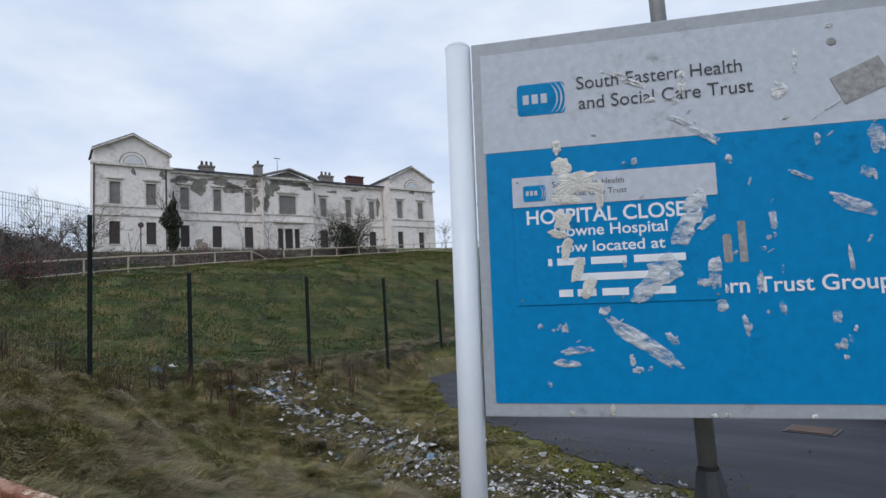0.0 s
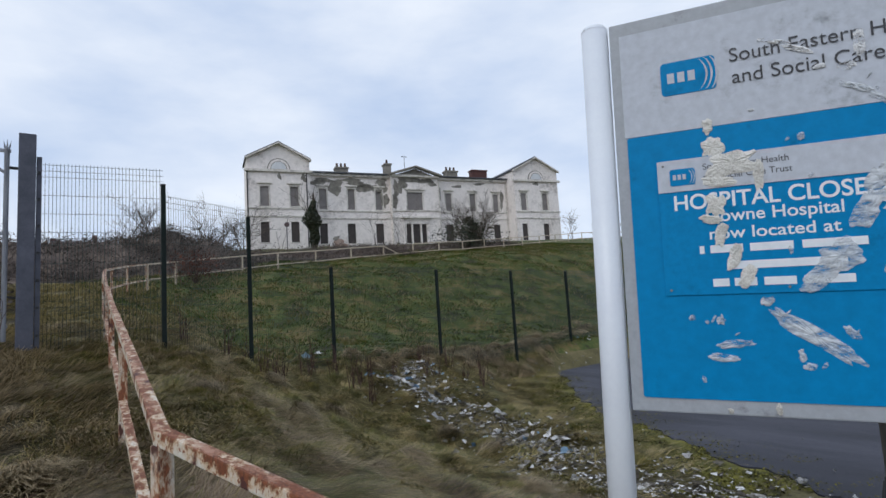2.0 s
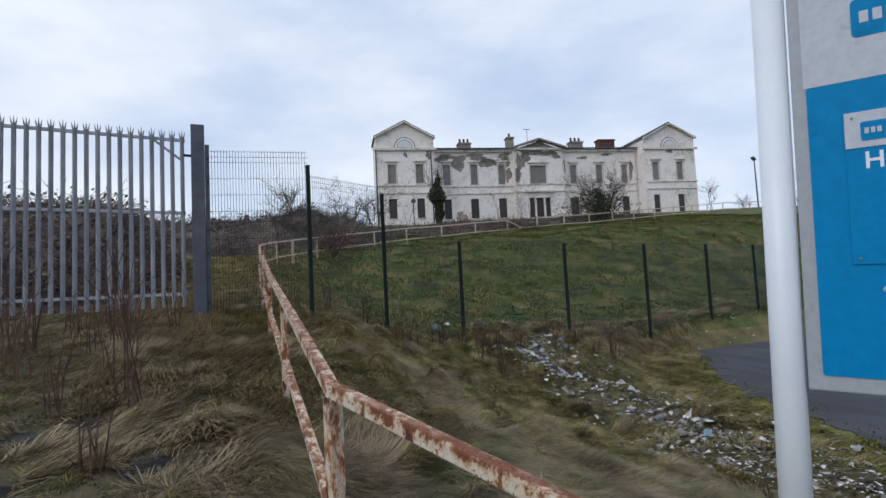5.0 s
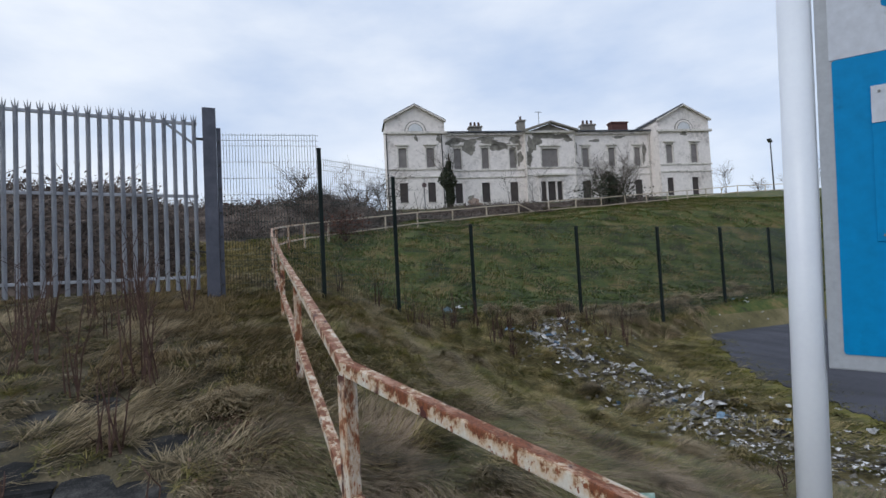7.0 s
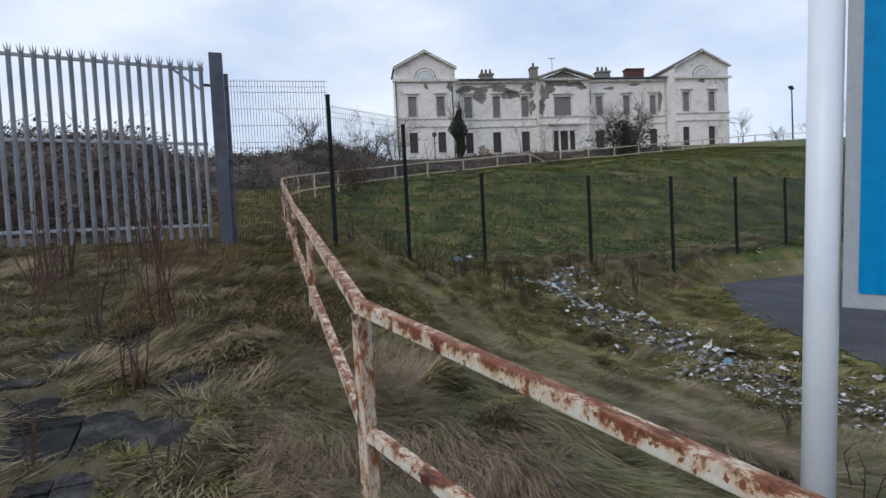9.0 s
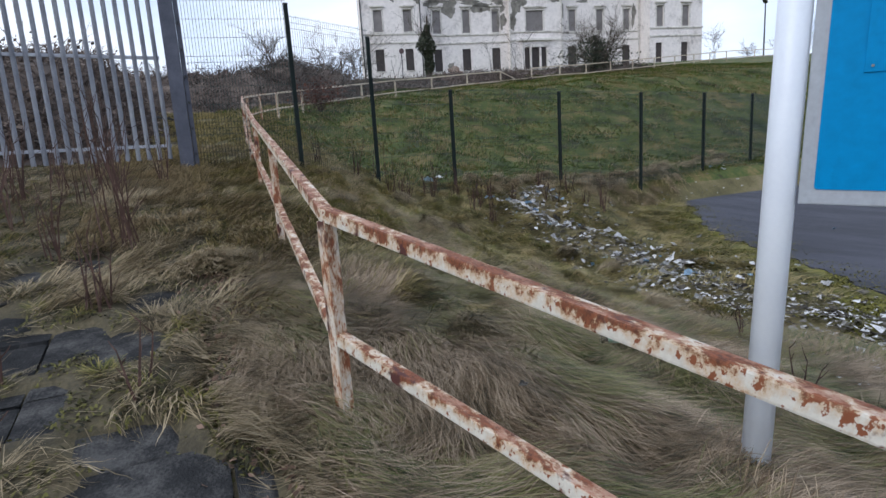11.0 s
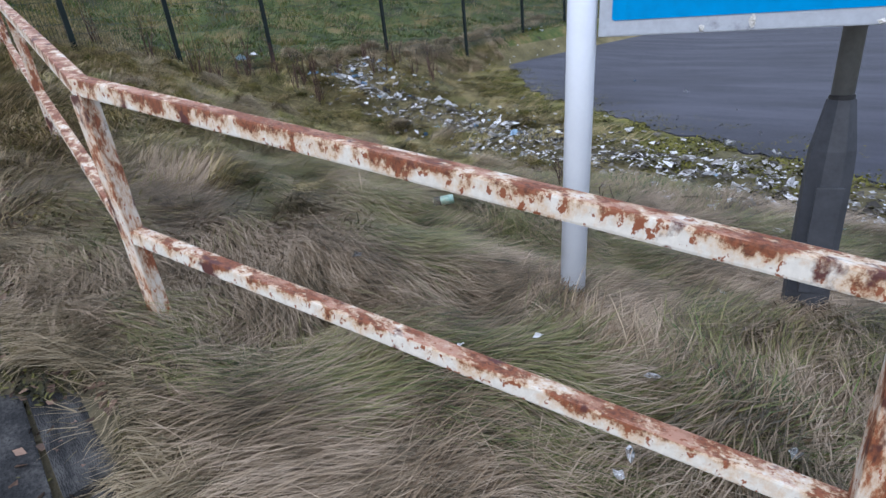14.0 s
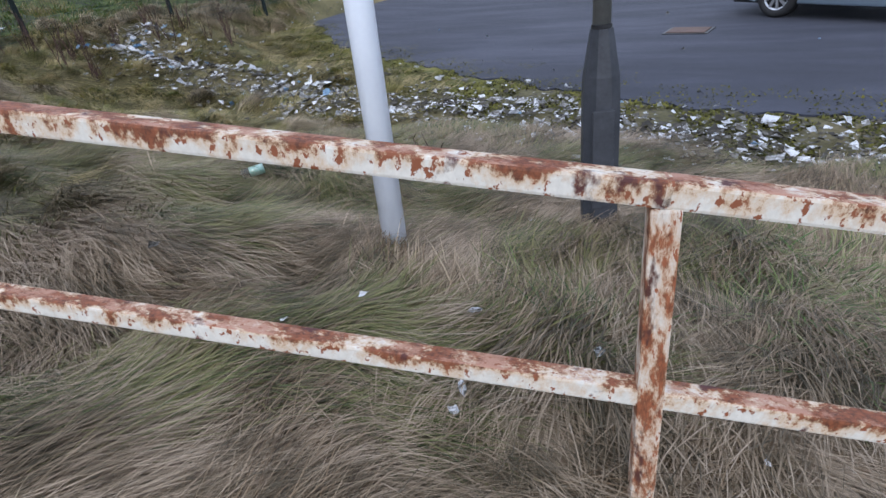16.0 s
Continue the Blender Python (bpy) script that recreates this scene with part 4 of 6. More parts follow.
# flanks, backs and inner returns
for u0, u1, y0, y1, top in ((0, 0.4, 0.4, 15, 9.4), (5.93, 6.33, 0.4, 15, 9.4), (31.4, 31.8, 0.4, 15, 9.4), (37.44, 37.84, 0.4, 15, 9.4), (5.93, 37.44, 14.6, 15, 8.4), (0.4, 5.93, 3.6, 4.0, 9.4), (15.8, 16.2, 1.6, 2.0, 8.3), (21.2, 21.6, 1.6, 2.0, 8.3)):
    part("wall", box(u0, y0, -1.5, u1, min(y1, 4.0) if u0 == 0 else y1, top), M_RENDER, hospital)
# gables with their lunettes
for g0, g1 in ((0, 6.33), (31.4, 37.84)):
    gm = (g0 + g1) / 2
    bm = bmesh.new()
    tri = [bm.verts.new(p) for p in ((g0, 0.0, 9.4), (g1, 0.0, 9.4), (gm, 0.0, 11.1))]
    f = bm.faces.new(tri)
    ext = bmesh.ops.extrude_face_region(bm, geom=[f])
    bmesh.ops.translate(bm, vec=(0, 0.4, 0), verts=[v for v in ext["geom"] if isinstance(v, bmesh.types.BMVert)])
    bmesh.ops.recalc_face_normals(bm, faces=bm.faces[:])
    part("gable", bm, M_RENDER, hospital)
    for rr, dd, mt, nm in ((1.16, 0.06, M_STONE, "lunette"), (1.06, 0.09, M_RENDER, "lunette_arch"), (0.84, 0.11, M_STONE, "lunette_rim"), (0.77, 0.13, M_LUNETTE, "lunette_panel")):
        bm = bmesh.new()
        vs = [bm.verts.new((gm + rr * math.cos(math.pi * i / 18), -dd, 8.25 + rr * math.sin(math.pi * i / 18))) for i in range(19)]
        f = bm.faces.new(vs)
        ext = bmesh.ops.extrude_face_region(bm, geom=[f])
        bmesh.ops.translate(bm, vec=(0, dd - 0.004, 0), verts=[v for v in ext["geom"] if isinstance(v, bmesh.types.BMVert)])
        bmesh.ops.recalc_face_normals(bm, faces=bm.faces[:])
        part(nm, bm, mt, hospital)
    for sgn, gx_ in ((1, g0 - 0.16), (-1, g1 + 0.16)):
        a = Vector((gx_, 0, 9.33))
        tip = Vector((gm, 0, 11.08))
        bm = bmesh.new()
        vs = []
        for p in (a, tip, tip + Vector((0, 0, 0.17)), a + Vector((0, 0, 0.17))):
            vs.append((bm.verts.new((p.x, -0.2, p.z)), bm.verts.new((p.x, 4.2 if g0 == 0 else 15.2, p.z))))
        for i in range(4):
            p, q = vs[i], vs[(i + 1) % 4]
            bm.faces.new((p[0], q[0], q[1], p[1]))
        bm.faces.new([v[0] for v in vs])
        bm.faces.new([v[1] for v in reversed(vs)])
        bmesh.ops.recalc_face_normals(bm, faces=bm.faces[:])
        part("roof", bm, M_SLATE, hospital)
        bm = bmesh.new()
        add = (tip - a)
        b0 = a + Vector((0, -0.42, 0.02))
        vs = []
        for p in (b0, b0 + add, b0 + add - Vector((0, 0, 0.16)), b0 - Vector((0, 0, 0.16))):
            vs.append((bm.verts.new(p), bm.verts.new(p + Vector((0, 0.41, 0)))))
        for i in range(4):
            p, q = vs[i], vs[(i + 1) % 4]
            bm.faces.new((p[0], q[0], q[1], p[1]))
        bm.faces.new([v[0] for v in vs])
        bm.faces.new([v[1] for v in reversed(vs)])
        bmesh.ops.recalc_face_normals(bm, faces=bm.faces[:])
        part("bargeboard", bm, M_TRIM, hospital)
    part("cornice", box(g0 - 0.28, -0.26, 7.92, g1 + 0.28, -0.003, 8.2, 0.05), M_TRIM, hospital)
    for z in (4.05, 3.22):
        part("string_course", box(g0 - 0.08, -0.1, z, g1 + 0.08, -0.003, z + 0.14, 0.02), M_TRIM, hospital)
for u0, u1, y in ((6.34, 15.79, 2), (21.61, 31.39, 2), (15.72, 21.68, 1.2)):
    for z in (4.2, 3.38):
        part("string_course", box(u0, y - 0.1, z, u1, y - 0.003, z + 0.14, 0.02), M_TRIM, hospital)
    part("cornice", box(u0, y - 0.3, 8.2, u1, y - 0.003, 8.48, 0.05), M_TRIM, hospital)
for u0, u1 in ((6.34, 15.79), (21.61, 31.39)):
    bm = bmesh.new()
    vs = [bm.verts.new(p) for p in ((u0, 1.55, 8.5), (u1, 1.55, 8.5), (u1, 8, 10.0), (u0, 8, 10.0), (u0, 14.8, 8.4), (u1, 14.8, 8.4))]
    bm.faces.new((vs[0], vs[1], vs[2], vs[3]))
    bm.faces.new((vs[3], vs[2], vs[5], vs[4]))
    bmesh.ops.solidify(bm, geom=bm.faces[:], thickness=-0.14)
    part("roof", bm, M_SLATE, hospital)
    part("gutter", box(u0, 1.42, 8.5, u1, 1.56, 8.63, 0.03), M_SLATE, hospital)
# pediment over the middle bay
bm = bmesh.new()
f = bm.faces.new([bm.verts.new(p) for p in ((15.8, 1.15, 8.3), (21.6, 1.15, 8.3), (18.7, 1.15, 9.3))])
ext = bmesh.ops.extrude_face_region(bm, geom=[f])
bmesh.ops.translate(bm, vec=(0, 6, 0), verts=[v for v in ext["geom"] if isinstance(v, bmesh.types.BMVert)])
bmesh.ops.recalc_face_normals(bm, faces=bm.faces[:])
part("pediment", bm, M_PATCH, hospital, "pediment with bare grey render")
for sgn in (-1, 1):
    e0 = Vector((18.7 + sgn * 3.25, 0.85, 8.42))
    part("pediment_moulding", beam(e0, Vector((18.7, 0.85, 9.42)), 0.7, 0.2, 0.03), M_STONE, hospital)
part("entrance_surround", wall(16.95, 20.2, -0.2, 3.3, 1.06, 0.135, [(17.30, 17.95, 0.3, 2.7), (18.1, 19.05, 0.3, 2.7), (19.2, 19.85, 0.3, 2.7)]), M_RENDER, hospital)
part("entrance_cornice", box(16.75, 0.75, 3.3, 20.4, 1.19, 3.55, 0.05), M_TRIM, hospital)
for du, col in ((15.75, M_TRIM), (21.62, M_TRIM), (5.98, M_BLACK), (31.2, M_TRIM), (0.02, M_BLACK)):
    part("downpipe", cyl((du, 1.05 if 10 < du < 30 else -0.06 if du < 10 else 1.9, 0), (du, 1.05 if 10 < du < 30 else -0.06 if du < 10 else 1.9, 8.2), 0.06, n=8), col, hospital)


def chimney(u0, u1, z1, mat, pots):
    c = part("chimney", box(u0, 5.0, 8.4, u1, 6.0, z1 - 0.2, 0.02), mat, hospital)
    part("chimney_cap", box(u0 - 0.1, 4.9, z1 - 0.2, u1 + 0.1, 6.1, z1, 0.03), mat, c)
    for k in range(pots):
        pu = u0 + (u1 - u0) * (k + 0.5) / max(pots, 1)
        part("chimney_pot", cyl((pu, 5.5, z1), (pu, 5.5, z1 + 0.55), 0.15, 0.12, n=10), M_POT, c)


chimney(10.3, 11.75, 10.2, M_STONE, 3)
chimney(16.35, 17.15, 10.9, M_STONE, 1)
chimney(24.5, 26.1, 10.35, M_STONE, 3)
chimney(28.25, 30.4, 10.6, M_BRICK, 0)
aerial = part("aerial", cyl((18.9, 5, 9), (18.9, 5, 11.9), 0.03, n=6), M_LAMP, hospital)
part("aerial_arm", box(18.5, 4.97, 11.8, 19.3, 5.03, 11.86), M_LAMP, aerial)


def stain(u, z, w, h, y, seed, mat=M_PATCH):
    """A patch where the stucco has come away, with a torn outline."""
    r = random.Random(seed)
    bm = bmesh.new()
    n = 26
    ph = [r.uniform(0, 6.28) for _ in range(4)]
    vs = []
    for i in range(n):
        a = 6.2832 * i / n
        k_ = 0.75 + 0.16 * math.sin(2 * a + ph[0]) + 0.13 * math.sin(3 * a + ph[1]) + 0.10 * math.sin(5 * a + ph[2]) + 0.08 * math.sin(9 * a + ph[3])
        vs.append(bm.verts.new((u + w / 2 * k_ * math.cos(a), y - 0.012, z + h / 2 * k_ * math.sin(a))))
    f = bm.faces.new(vs)
    ext = bmesh.ops.extrude_face_region(bm, geom=[f])
    bmesh.ops.translate(bm, vec=(0, 0.014, 0), verts=[v for v in ext["geom"] if isinstance(v, bmesh.types.BMVert)])
    bmesh.ops.recalc_face_normals(bm, faces=bm.faces[:])
    part("bare_patch", bm, mat, hospital)


for i, (u, z, w, h, y) in enumerate(((9.4, 6.95, 2.6, 1.9, 2), (7.6, 7.4, 2.0, 1.1, 2), (12.6, 7.0, 2.6, 1.2, 2), (13.8, 6.95, 2.2, 1.2, 2), (15.1, 5.6, 1.2, 2.6, 2), (11.4, 7.8, 3.6, 0.7, 2), (14.8, 7.7, 2.0, 1.0, 2),
                                     (16.5, 6.9, 1.2, 2.6, 1.2), (16.1, 5.2, 0.8, 2.2, 1.2), (18.6, 7.9, 5.4, 0.9, 1.2), (20.8, 7.6, 1.4, 1.0, 1.2), (3.2, 7.5, 0.5, 0.9, 0), (5.7, 7.4, 0.7, 1.2, 0), (34.6, 7.7, 0.9, 0.7, 0), (24.5, 7.5, 1.5, 0.5, 2),
                                     (9.3, 1.2, 0.9, 0.7, 2), (8.2, 7.75, 2.6, 0.8, 2), (12.2, 7.35, 3.0, 0.7, 2), (15.0, 7.0, 1.3, 1.6, 2), (17.2, 7.5, 1.8, 1.2, 1.2), (16.2, 6.0, 0.8, 1.8, 1.2), (19.9, 7.9, 2.2, 0.7, 1.2), (30.6, 6.0, 0.7, 3.0, 2), (27.5, 7.9, 2.0, 0.4, 2), (22.1, 6.6, 0.5, 1.6, 2))):
    stain(u, z, w, h, y, i)
stain(9.7, 0.4, 2.4, 1.6, 2.0, 77, M_PINK)


# ---- torn paper on the sign ----
TORN_COLUMN = [(0.374, 1.197, 0.056, 0.085, 0), (0.387, 1.106, 0.107, 0.1, 10), (0.452, 1.026, 0.24, 0.125, 8), (0.399, 0.955, 0.168, 0.055, -10), (0.381, 0.858, 0.092, 0.11, 0), (0.366, 0.8, 0.112, 0.045, -10),
               (0.394, 0.735, 0.056, 0.125, -15), (0.435, 0.637, 0.056, 0.125, -20), (0.479, 0.556, 0.06, 0.125, -25), (0.547, 0.967, 0.045, 0.15, -5)]
TORN_DIAGONAL = [(0.94, 0.888, 0.106, 0.175, -20), (0.887, 0.782, 0.097, 0.175, -30), (0.979, 0.813, 0.11, 0.035, 40), (0.802, 0.621, 0.171, 0.15, 30), (0.733, 0.556, 0.245, 0.09, 40), (0.996, 0.595, 0.076, 0.165, -5),
                 (0.956, 0.561, 0.058, 0.04, 0), (1.014, 0.464, 0.052, 0.065, 0), (0.704, 1.102, 0.035, 0.04, 0), (1.085, 1.081, 0.033, 0.055, 0), (0.997, 1.194, 0.178, 0.045, -35), (0.899, 1.269, 0.155, 0.03, -25)]
TORN_LOWER = [(0.694, 0.311, 0.418, 0.075, -36), (0.54, 0.455, 0.055, 0.045, 0), (0.415, 0.287, 0.162, 0.04, 5), (0.371, 0.232, 0.137, 0.04, -5), (0.664, 0.2, 0.054, 0.035, 0), (0.263, 0.394, 0.031, 0.03, 0),
              (0.368, 0.381, 0.041, 0.04, 0), (0.809, 0.328, 0.034, 0.085, 40), (0.643, 0.236, 0.03, 0.05, 10), (0.584, 0.405, 0.075, 0.03, -40)]
TORN_RIGHT = [(1.429, 1.135, 0.032, 0.06, 0), (1.353, 0.99, 0.134, 0.025, -28), (1.235, 0.808, 0.037, 0.1, 0), (1.537, 0.854, 0.236, 0.07, -28), (1.644, 1.119, 0.076, 0.14, 0), (1.506, 0.634, 0.02, 0.145, 5),
              (1.434, 0.405, 0.045, 0.065, 0), (1.448, 0.297, 0.036, 0.05, 0), (1.453, 0.244, 0.027, 0.025, 0), (1.242, 0.445, 0.028, 0.065, 10), (1.098, 0.38, 0.024, 0.11, 5), (1.166, 0.552, 0.033, 0.11, -5),
              (1.214, 0.738, 0.028, 0.025, 0), (1.189, 0.692, 0.033, 0.02, 0), (1.6, 0.982, 0.067, 0.05, -20)]
TORN_WHITE = [(1.306, 1.36, 0.074, 0.1, 0), (1.322, 1.24, 0.065, 0.018, 20), (1.516, 1.617, 0.041, 0.025, 0), (1.472, 1.256, 0.191, 0.01, 33), (0.641, 1.511, 0.135, 0.022, -20), (0.723, 1.459, 0.148, 0.03, -25),
              (0.92, 1.436, 0.048, 0.14, 0), (0.877, 1.359, 0.073, 0.045, 0), (0.789, 1.374, 0.054, 0.025, 0), (1.375, 1.476, 0.028, 0.125, -5), (0.539, 1.239, 0.03, 0.015, 0)]
scrap_rnd = random.Random(4)
for li, group_ in enumerate((TORN_COLUMN, TORN_DIAGONAL, TORN_LOWER, TORN_RIGHT, TORN_WHITE)):
    for i, (x, z, w, h, turn) in enumerate(group_):
        y = -0.0155 if 0.15 < x < 1.05 and 0.47 < z < 1.08 else -0.0082
        scrap(x, z, w, h, turn, li * 100 + i, y, (M_PASTE, M_SMEAR, M_SMEAR, M_SMEAR, M_SMEAR_WHITE)[li] if (li != 0 or i > 5) else M_PASTE, ragged=0.5)
        # flecks round each scrap
        for k in range(1 if li in (1, 2, 3) else 0):
            fx, fz = x + scrap_rnd.gauss(0, w * 0.7 + 0.02), z + scrap_rnd.gauss(0, h * 0.6 + 0.02)
            if 0.07 < fx < 2.0 and 0.09 < fz < 1.62:
                scrap(fx, fz, scrap_rnd.uniform(0.006, 0.02), scrap_rnd.uniform(0.01, 0.045), scrap_rnd.uniform(-60, 20), 900 + li * 100 + i * 5 + k, -0.0158 if 0.15 < fx < 1.05 and 0.47 < fz < 1.08 else -0.0084, M_SMEAR, ragged=0.5)
tape = part("tape", box(-0.1, -0.0075, -0.063, 0.1, -0.0045, 0.063, 0, Matrix.Translation((1.615, 0, 1.367)) @ Matrix.Rotation(radians(-22.5), 4, "Y")), M_TAPE, sign, "grey tape stuck askew")
part("dent", cyl((1.52, -0.009, 1.545), (1.52, -0.004, 1.545), 0.014, 0.02, n=9), M_TAPE, sign)
for x, h in ((0.38, 0.03), (0.55, 0.055), (0.95, 0.02), (1.0, 0.024), (1.32, 0.02)):
    scrap(x, h * 0.6, 0.03, h, 5, int(x * 1000), -0.003, M_PASTE, 0.6)


# ---- twigs, shrubs, trees ----
class Twigs:
    """Gathers tapered three-sided sticks and small leaves for one mesh."""

    def __init__(self):
        self.v, self.f = [], []

    def stick(self, p, q, r0, r1):
        d = (q - p).normalized()
        a = d.orthogonal().normalized()
        b = d.cross(a)
        k0 = len(self.v)
        for c, r in ((p, r0), (q, r1)):
            for i in range(3):
                t = 2.0944 * i
                self.v.append(tuple(c + (a * math.cos(t) + b * math.sin(t)) * r))
        for i in range(3):
            j = (i + 1) % 3
            self.f.append((k0 + i, k0 + j, k0 + 3 + j, k0 + 3 + i))

    def leaf(self, c, s, r):
        n = Vector((r.gauss(0, 1), r.gauss(0, 1), r.gauss(0, 1) + 0.4)).normalized()
        a = n.orthogonal().normalized()
        b = n.cross(a)
        k0 = len(self.v)
        self.v.extend([tuple(c - a * s), tuple(c + b * s * 0.6 + n * s * 0.15), tuple(c + a * s), tuple(c - b * s * 0.6 + n * s * 0.15)])
        self.f.append((k0, k0 + 1, k0 + 2, k0 + 3))

    def branch(self, p, d, length, radius, depth, r, up=0.15, wander=0.3, kids=4, ratio=0.62):
        n = 4
        q = p
        for i in range(n):
            d = (d + Vector((r.gauss(0, wander), r.gauss(0, wander), r.gauss(0, wander) + up)) * 0.4).normalized()
            e = q + d * (length / n)
            self.stick(q, e, radius * (1 - 0.17 * i), radius * (1 - 0.17 * (i + 1)))
            q = e
            if depth > 0:
                for _ in range(kids if i else max(1, kids // 2)):
                    if r.random() < 0.62:
                        side = Vector((r.gauss(0, 1), r.gauss(0, 1), r.gauss(0, 0.5))).normalized()
                        self.branch(q, (d * 0.7 + side * 0.8).normalized(), length * ratio * r.uniform(0.6, 1.1), radius * 0.5, depth - 1, r, up, wander, kids, ratio)


def bare_tree(x, y, height, seed, label, stems=1, mat=None, depth=3, thick=0.05, lean=0.15, z=None, name="bare_tree", category="tree", kids=3):
    r = random.Random(seed)
    tree = thing(name, pose(x, y, gz(x, y) if z is None else z), label, category)
    for s in range(stems):
        t = Twigs()
        d = Vector((r.gauss(0, lean), r.gauss(0, lean), 1)).normalized()
        t.branch(Vector((r.gauss(0, 0.1) * stems * 0.3, r.gauss(0, 0.1) * stems * 0.3, -0.1)), d, height * r.uniform(0.55, 0.75), thick, depth, r, kids=kids)
        raw_object("stem", t.v, t.f, mat or M_TWIG, tree)
    return tree


bare_tree(-29.2, 4.6, 3.3, 3, "leafless shrub tree above the hedge", 3)
bare_tree(-30.5, 6.6, 2.6, 31, "leafless shrub tree above the hedge", 3)
bare_tree(-38.2, 10.5, 3.6, 5, "thin leafless saplings beside the building", 4, lean=0.2)
bare_tree(-39.0, 12.6, 3.2, 6, "thin leafless saplings beside the building", 4, lean=0.2)
for i, (x, y, h) in enumerate(((-44.5, 55.5, 4.2), (-45.5, 62, 3.2), (-44.5, 66.5, 3.0), (-43.0, 68.5, 5.2))):
    bare_tree(x, y, h, 20 + i, "bare tree on the skyline", 2, lean=0.1)
for i, u in enumerate((12.9, 15.6, 16.6, 3.0)):
    p = BM @ Vector((u, -0.9 if u > 5 else -0.8, 0))
    bare_tree(p.x, p.y, 4.5 if u > 5 else 5.2, 50 + i, "thin leafless sapling against the wall", 2, lean=0.08, thick=0.03, kids=2)

# shrub before the building
shrub = bare_tree(-33.0, 28.6, 3.6, 71, "large tangled shrub, half bare, with dull olive leaves", 13, lean=0.6, thick=0.05, name="shrub", category="shrub")
r = random.Random(8)
t = Twigs()
for i in range(2600):
    a, k_ = r.uniform(0, 6.283), abs(r.gauss(0, 0.45))
    h = r.random() ** 0.8 * 2.6 * (1 - 0.5 * min(k_, 1.2))
    t.leaf(Vector((math.cos(a) * k_ * 2.0, math.sin(a) * k_ * 3.6, 0.1 + h)), r.uniform(0.05, 0.11), r)
raw_object("foliage", t.v, t.f, M_IVY, shrub)

# ivy-covered trunk
ivy = thing("ivy_tree", pose(-48.0, 21.9, 8.3), "dead tree trunk smothered in dark ivy", "tree")
part("trunk", cyl((0, 0, -0.3), (0.1, 0.1, 5.2), 0.22, 0.08, n=10), M_TWIG, ivy)
t = Twigs()
for i in range(3600):
    h = r.random()
    w = 0.25 + 0.75 * math.sin(math.pi * min(1, h * 1.02)) ** 1.3 * (0.65 + 0.35 * math.sin(11 * h + 1))
    a = r.uniform(0, 6.283)
    k_ = w * r.random() ** 0.4
    t.leaf(Vector((math.cos(a) * k_ + 0.1 * h, math.sin(a) * k_ * 1.0 + 0.15 * math.sin(7 * h), h * 4.4)), r.uniform(0.07, 0.14), r)
raw_object("foliage", t.v, t.f, M_IVY, ivy)
t = Twigs()
for i in range(9):
    t.branch(Vector((r.gauss(0, 0.3), r.gauss(0, 0.4), 2.5)), Vector((r.gauss(0, 0.3), r.gauss(0, 0.35), 1)).normalized(), 2.8, 0.035, 1, r, kids=2)
raw_object("bare_stems", t.v, t.f, M_TWIG, ivy)

# russet shrub by the upper rail
russet = thing("russet_shrub", pose(-23.2, 5.7, gz(-23.2, 5.7)), "small shrub with withered russet leaves", "shrub")
t = Twigs()
for i in range(14):
    t.branch(Vector((0, 0, 0)), Vector((r.gauss(0, 0.5), r.gauss(0, 0.6), 1)).normalized(), 1.0, 0.015, 1, r, kids=3)
raw_object("stems", t.v, t.f, M_STALK, russet)
t = Twigs()
for i in range(900):
    t.leaf(Vector((r.gauss(0, 0.3), r.gauss(0, 0.5), 0.75 + r.gauss(0, 0.28))), r.uniform(0.03, 0.07), r)
raw_object("foliage", t.v, t.f, M_RUSSET, russet)


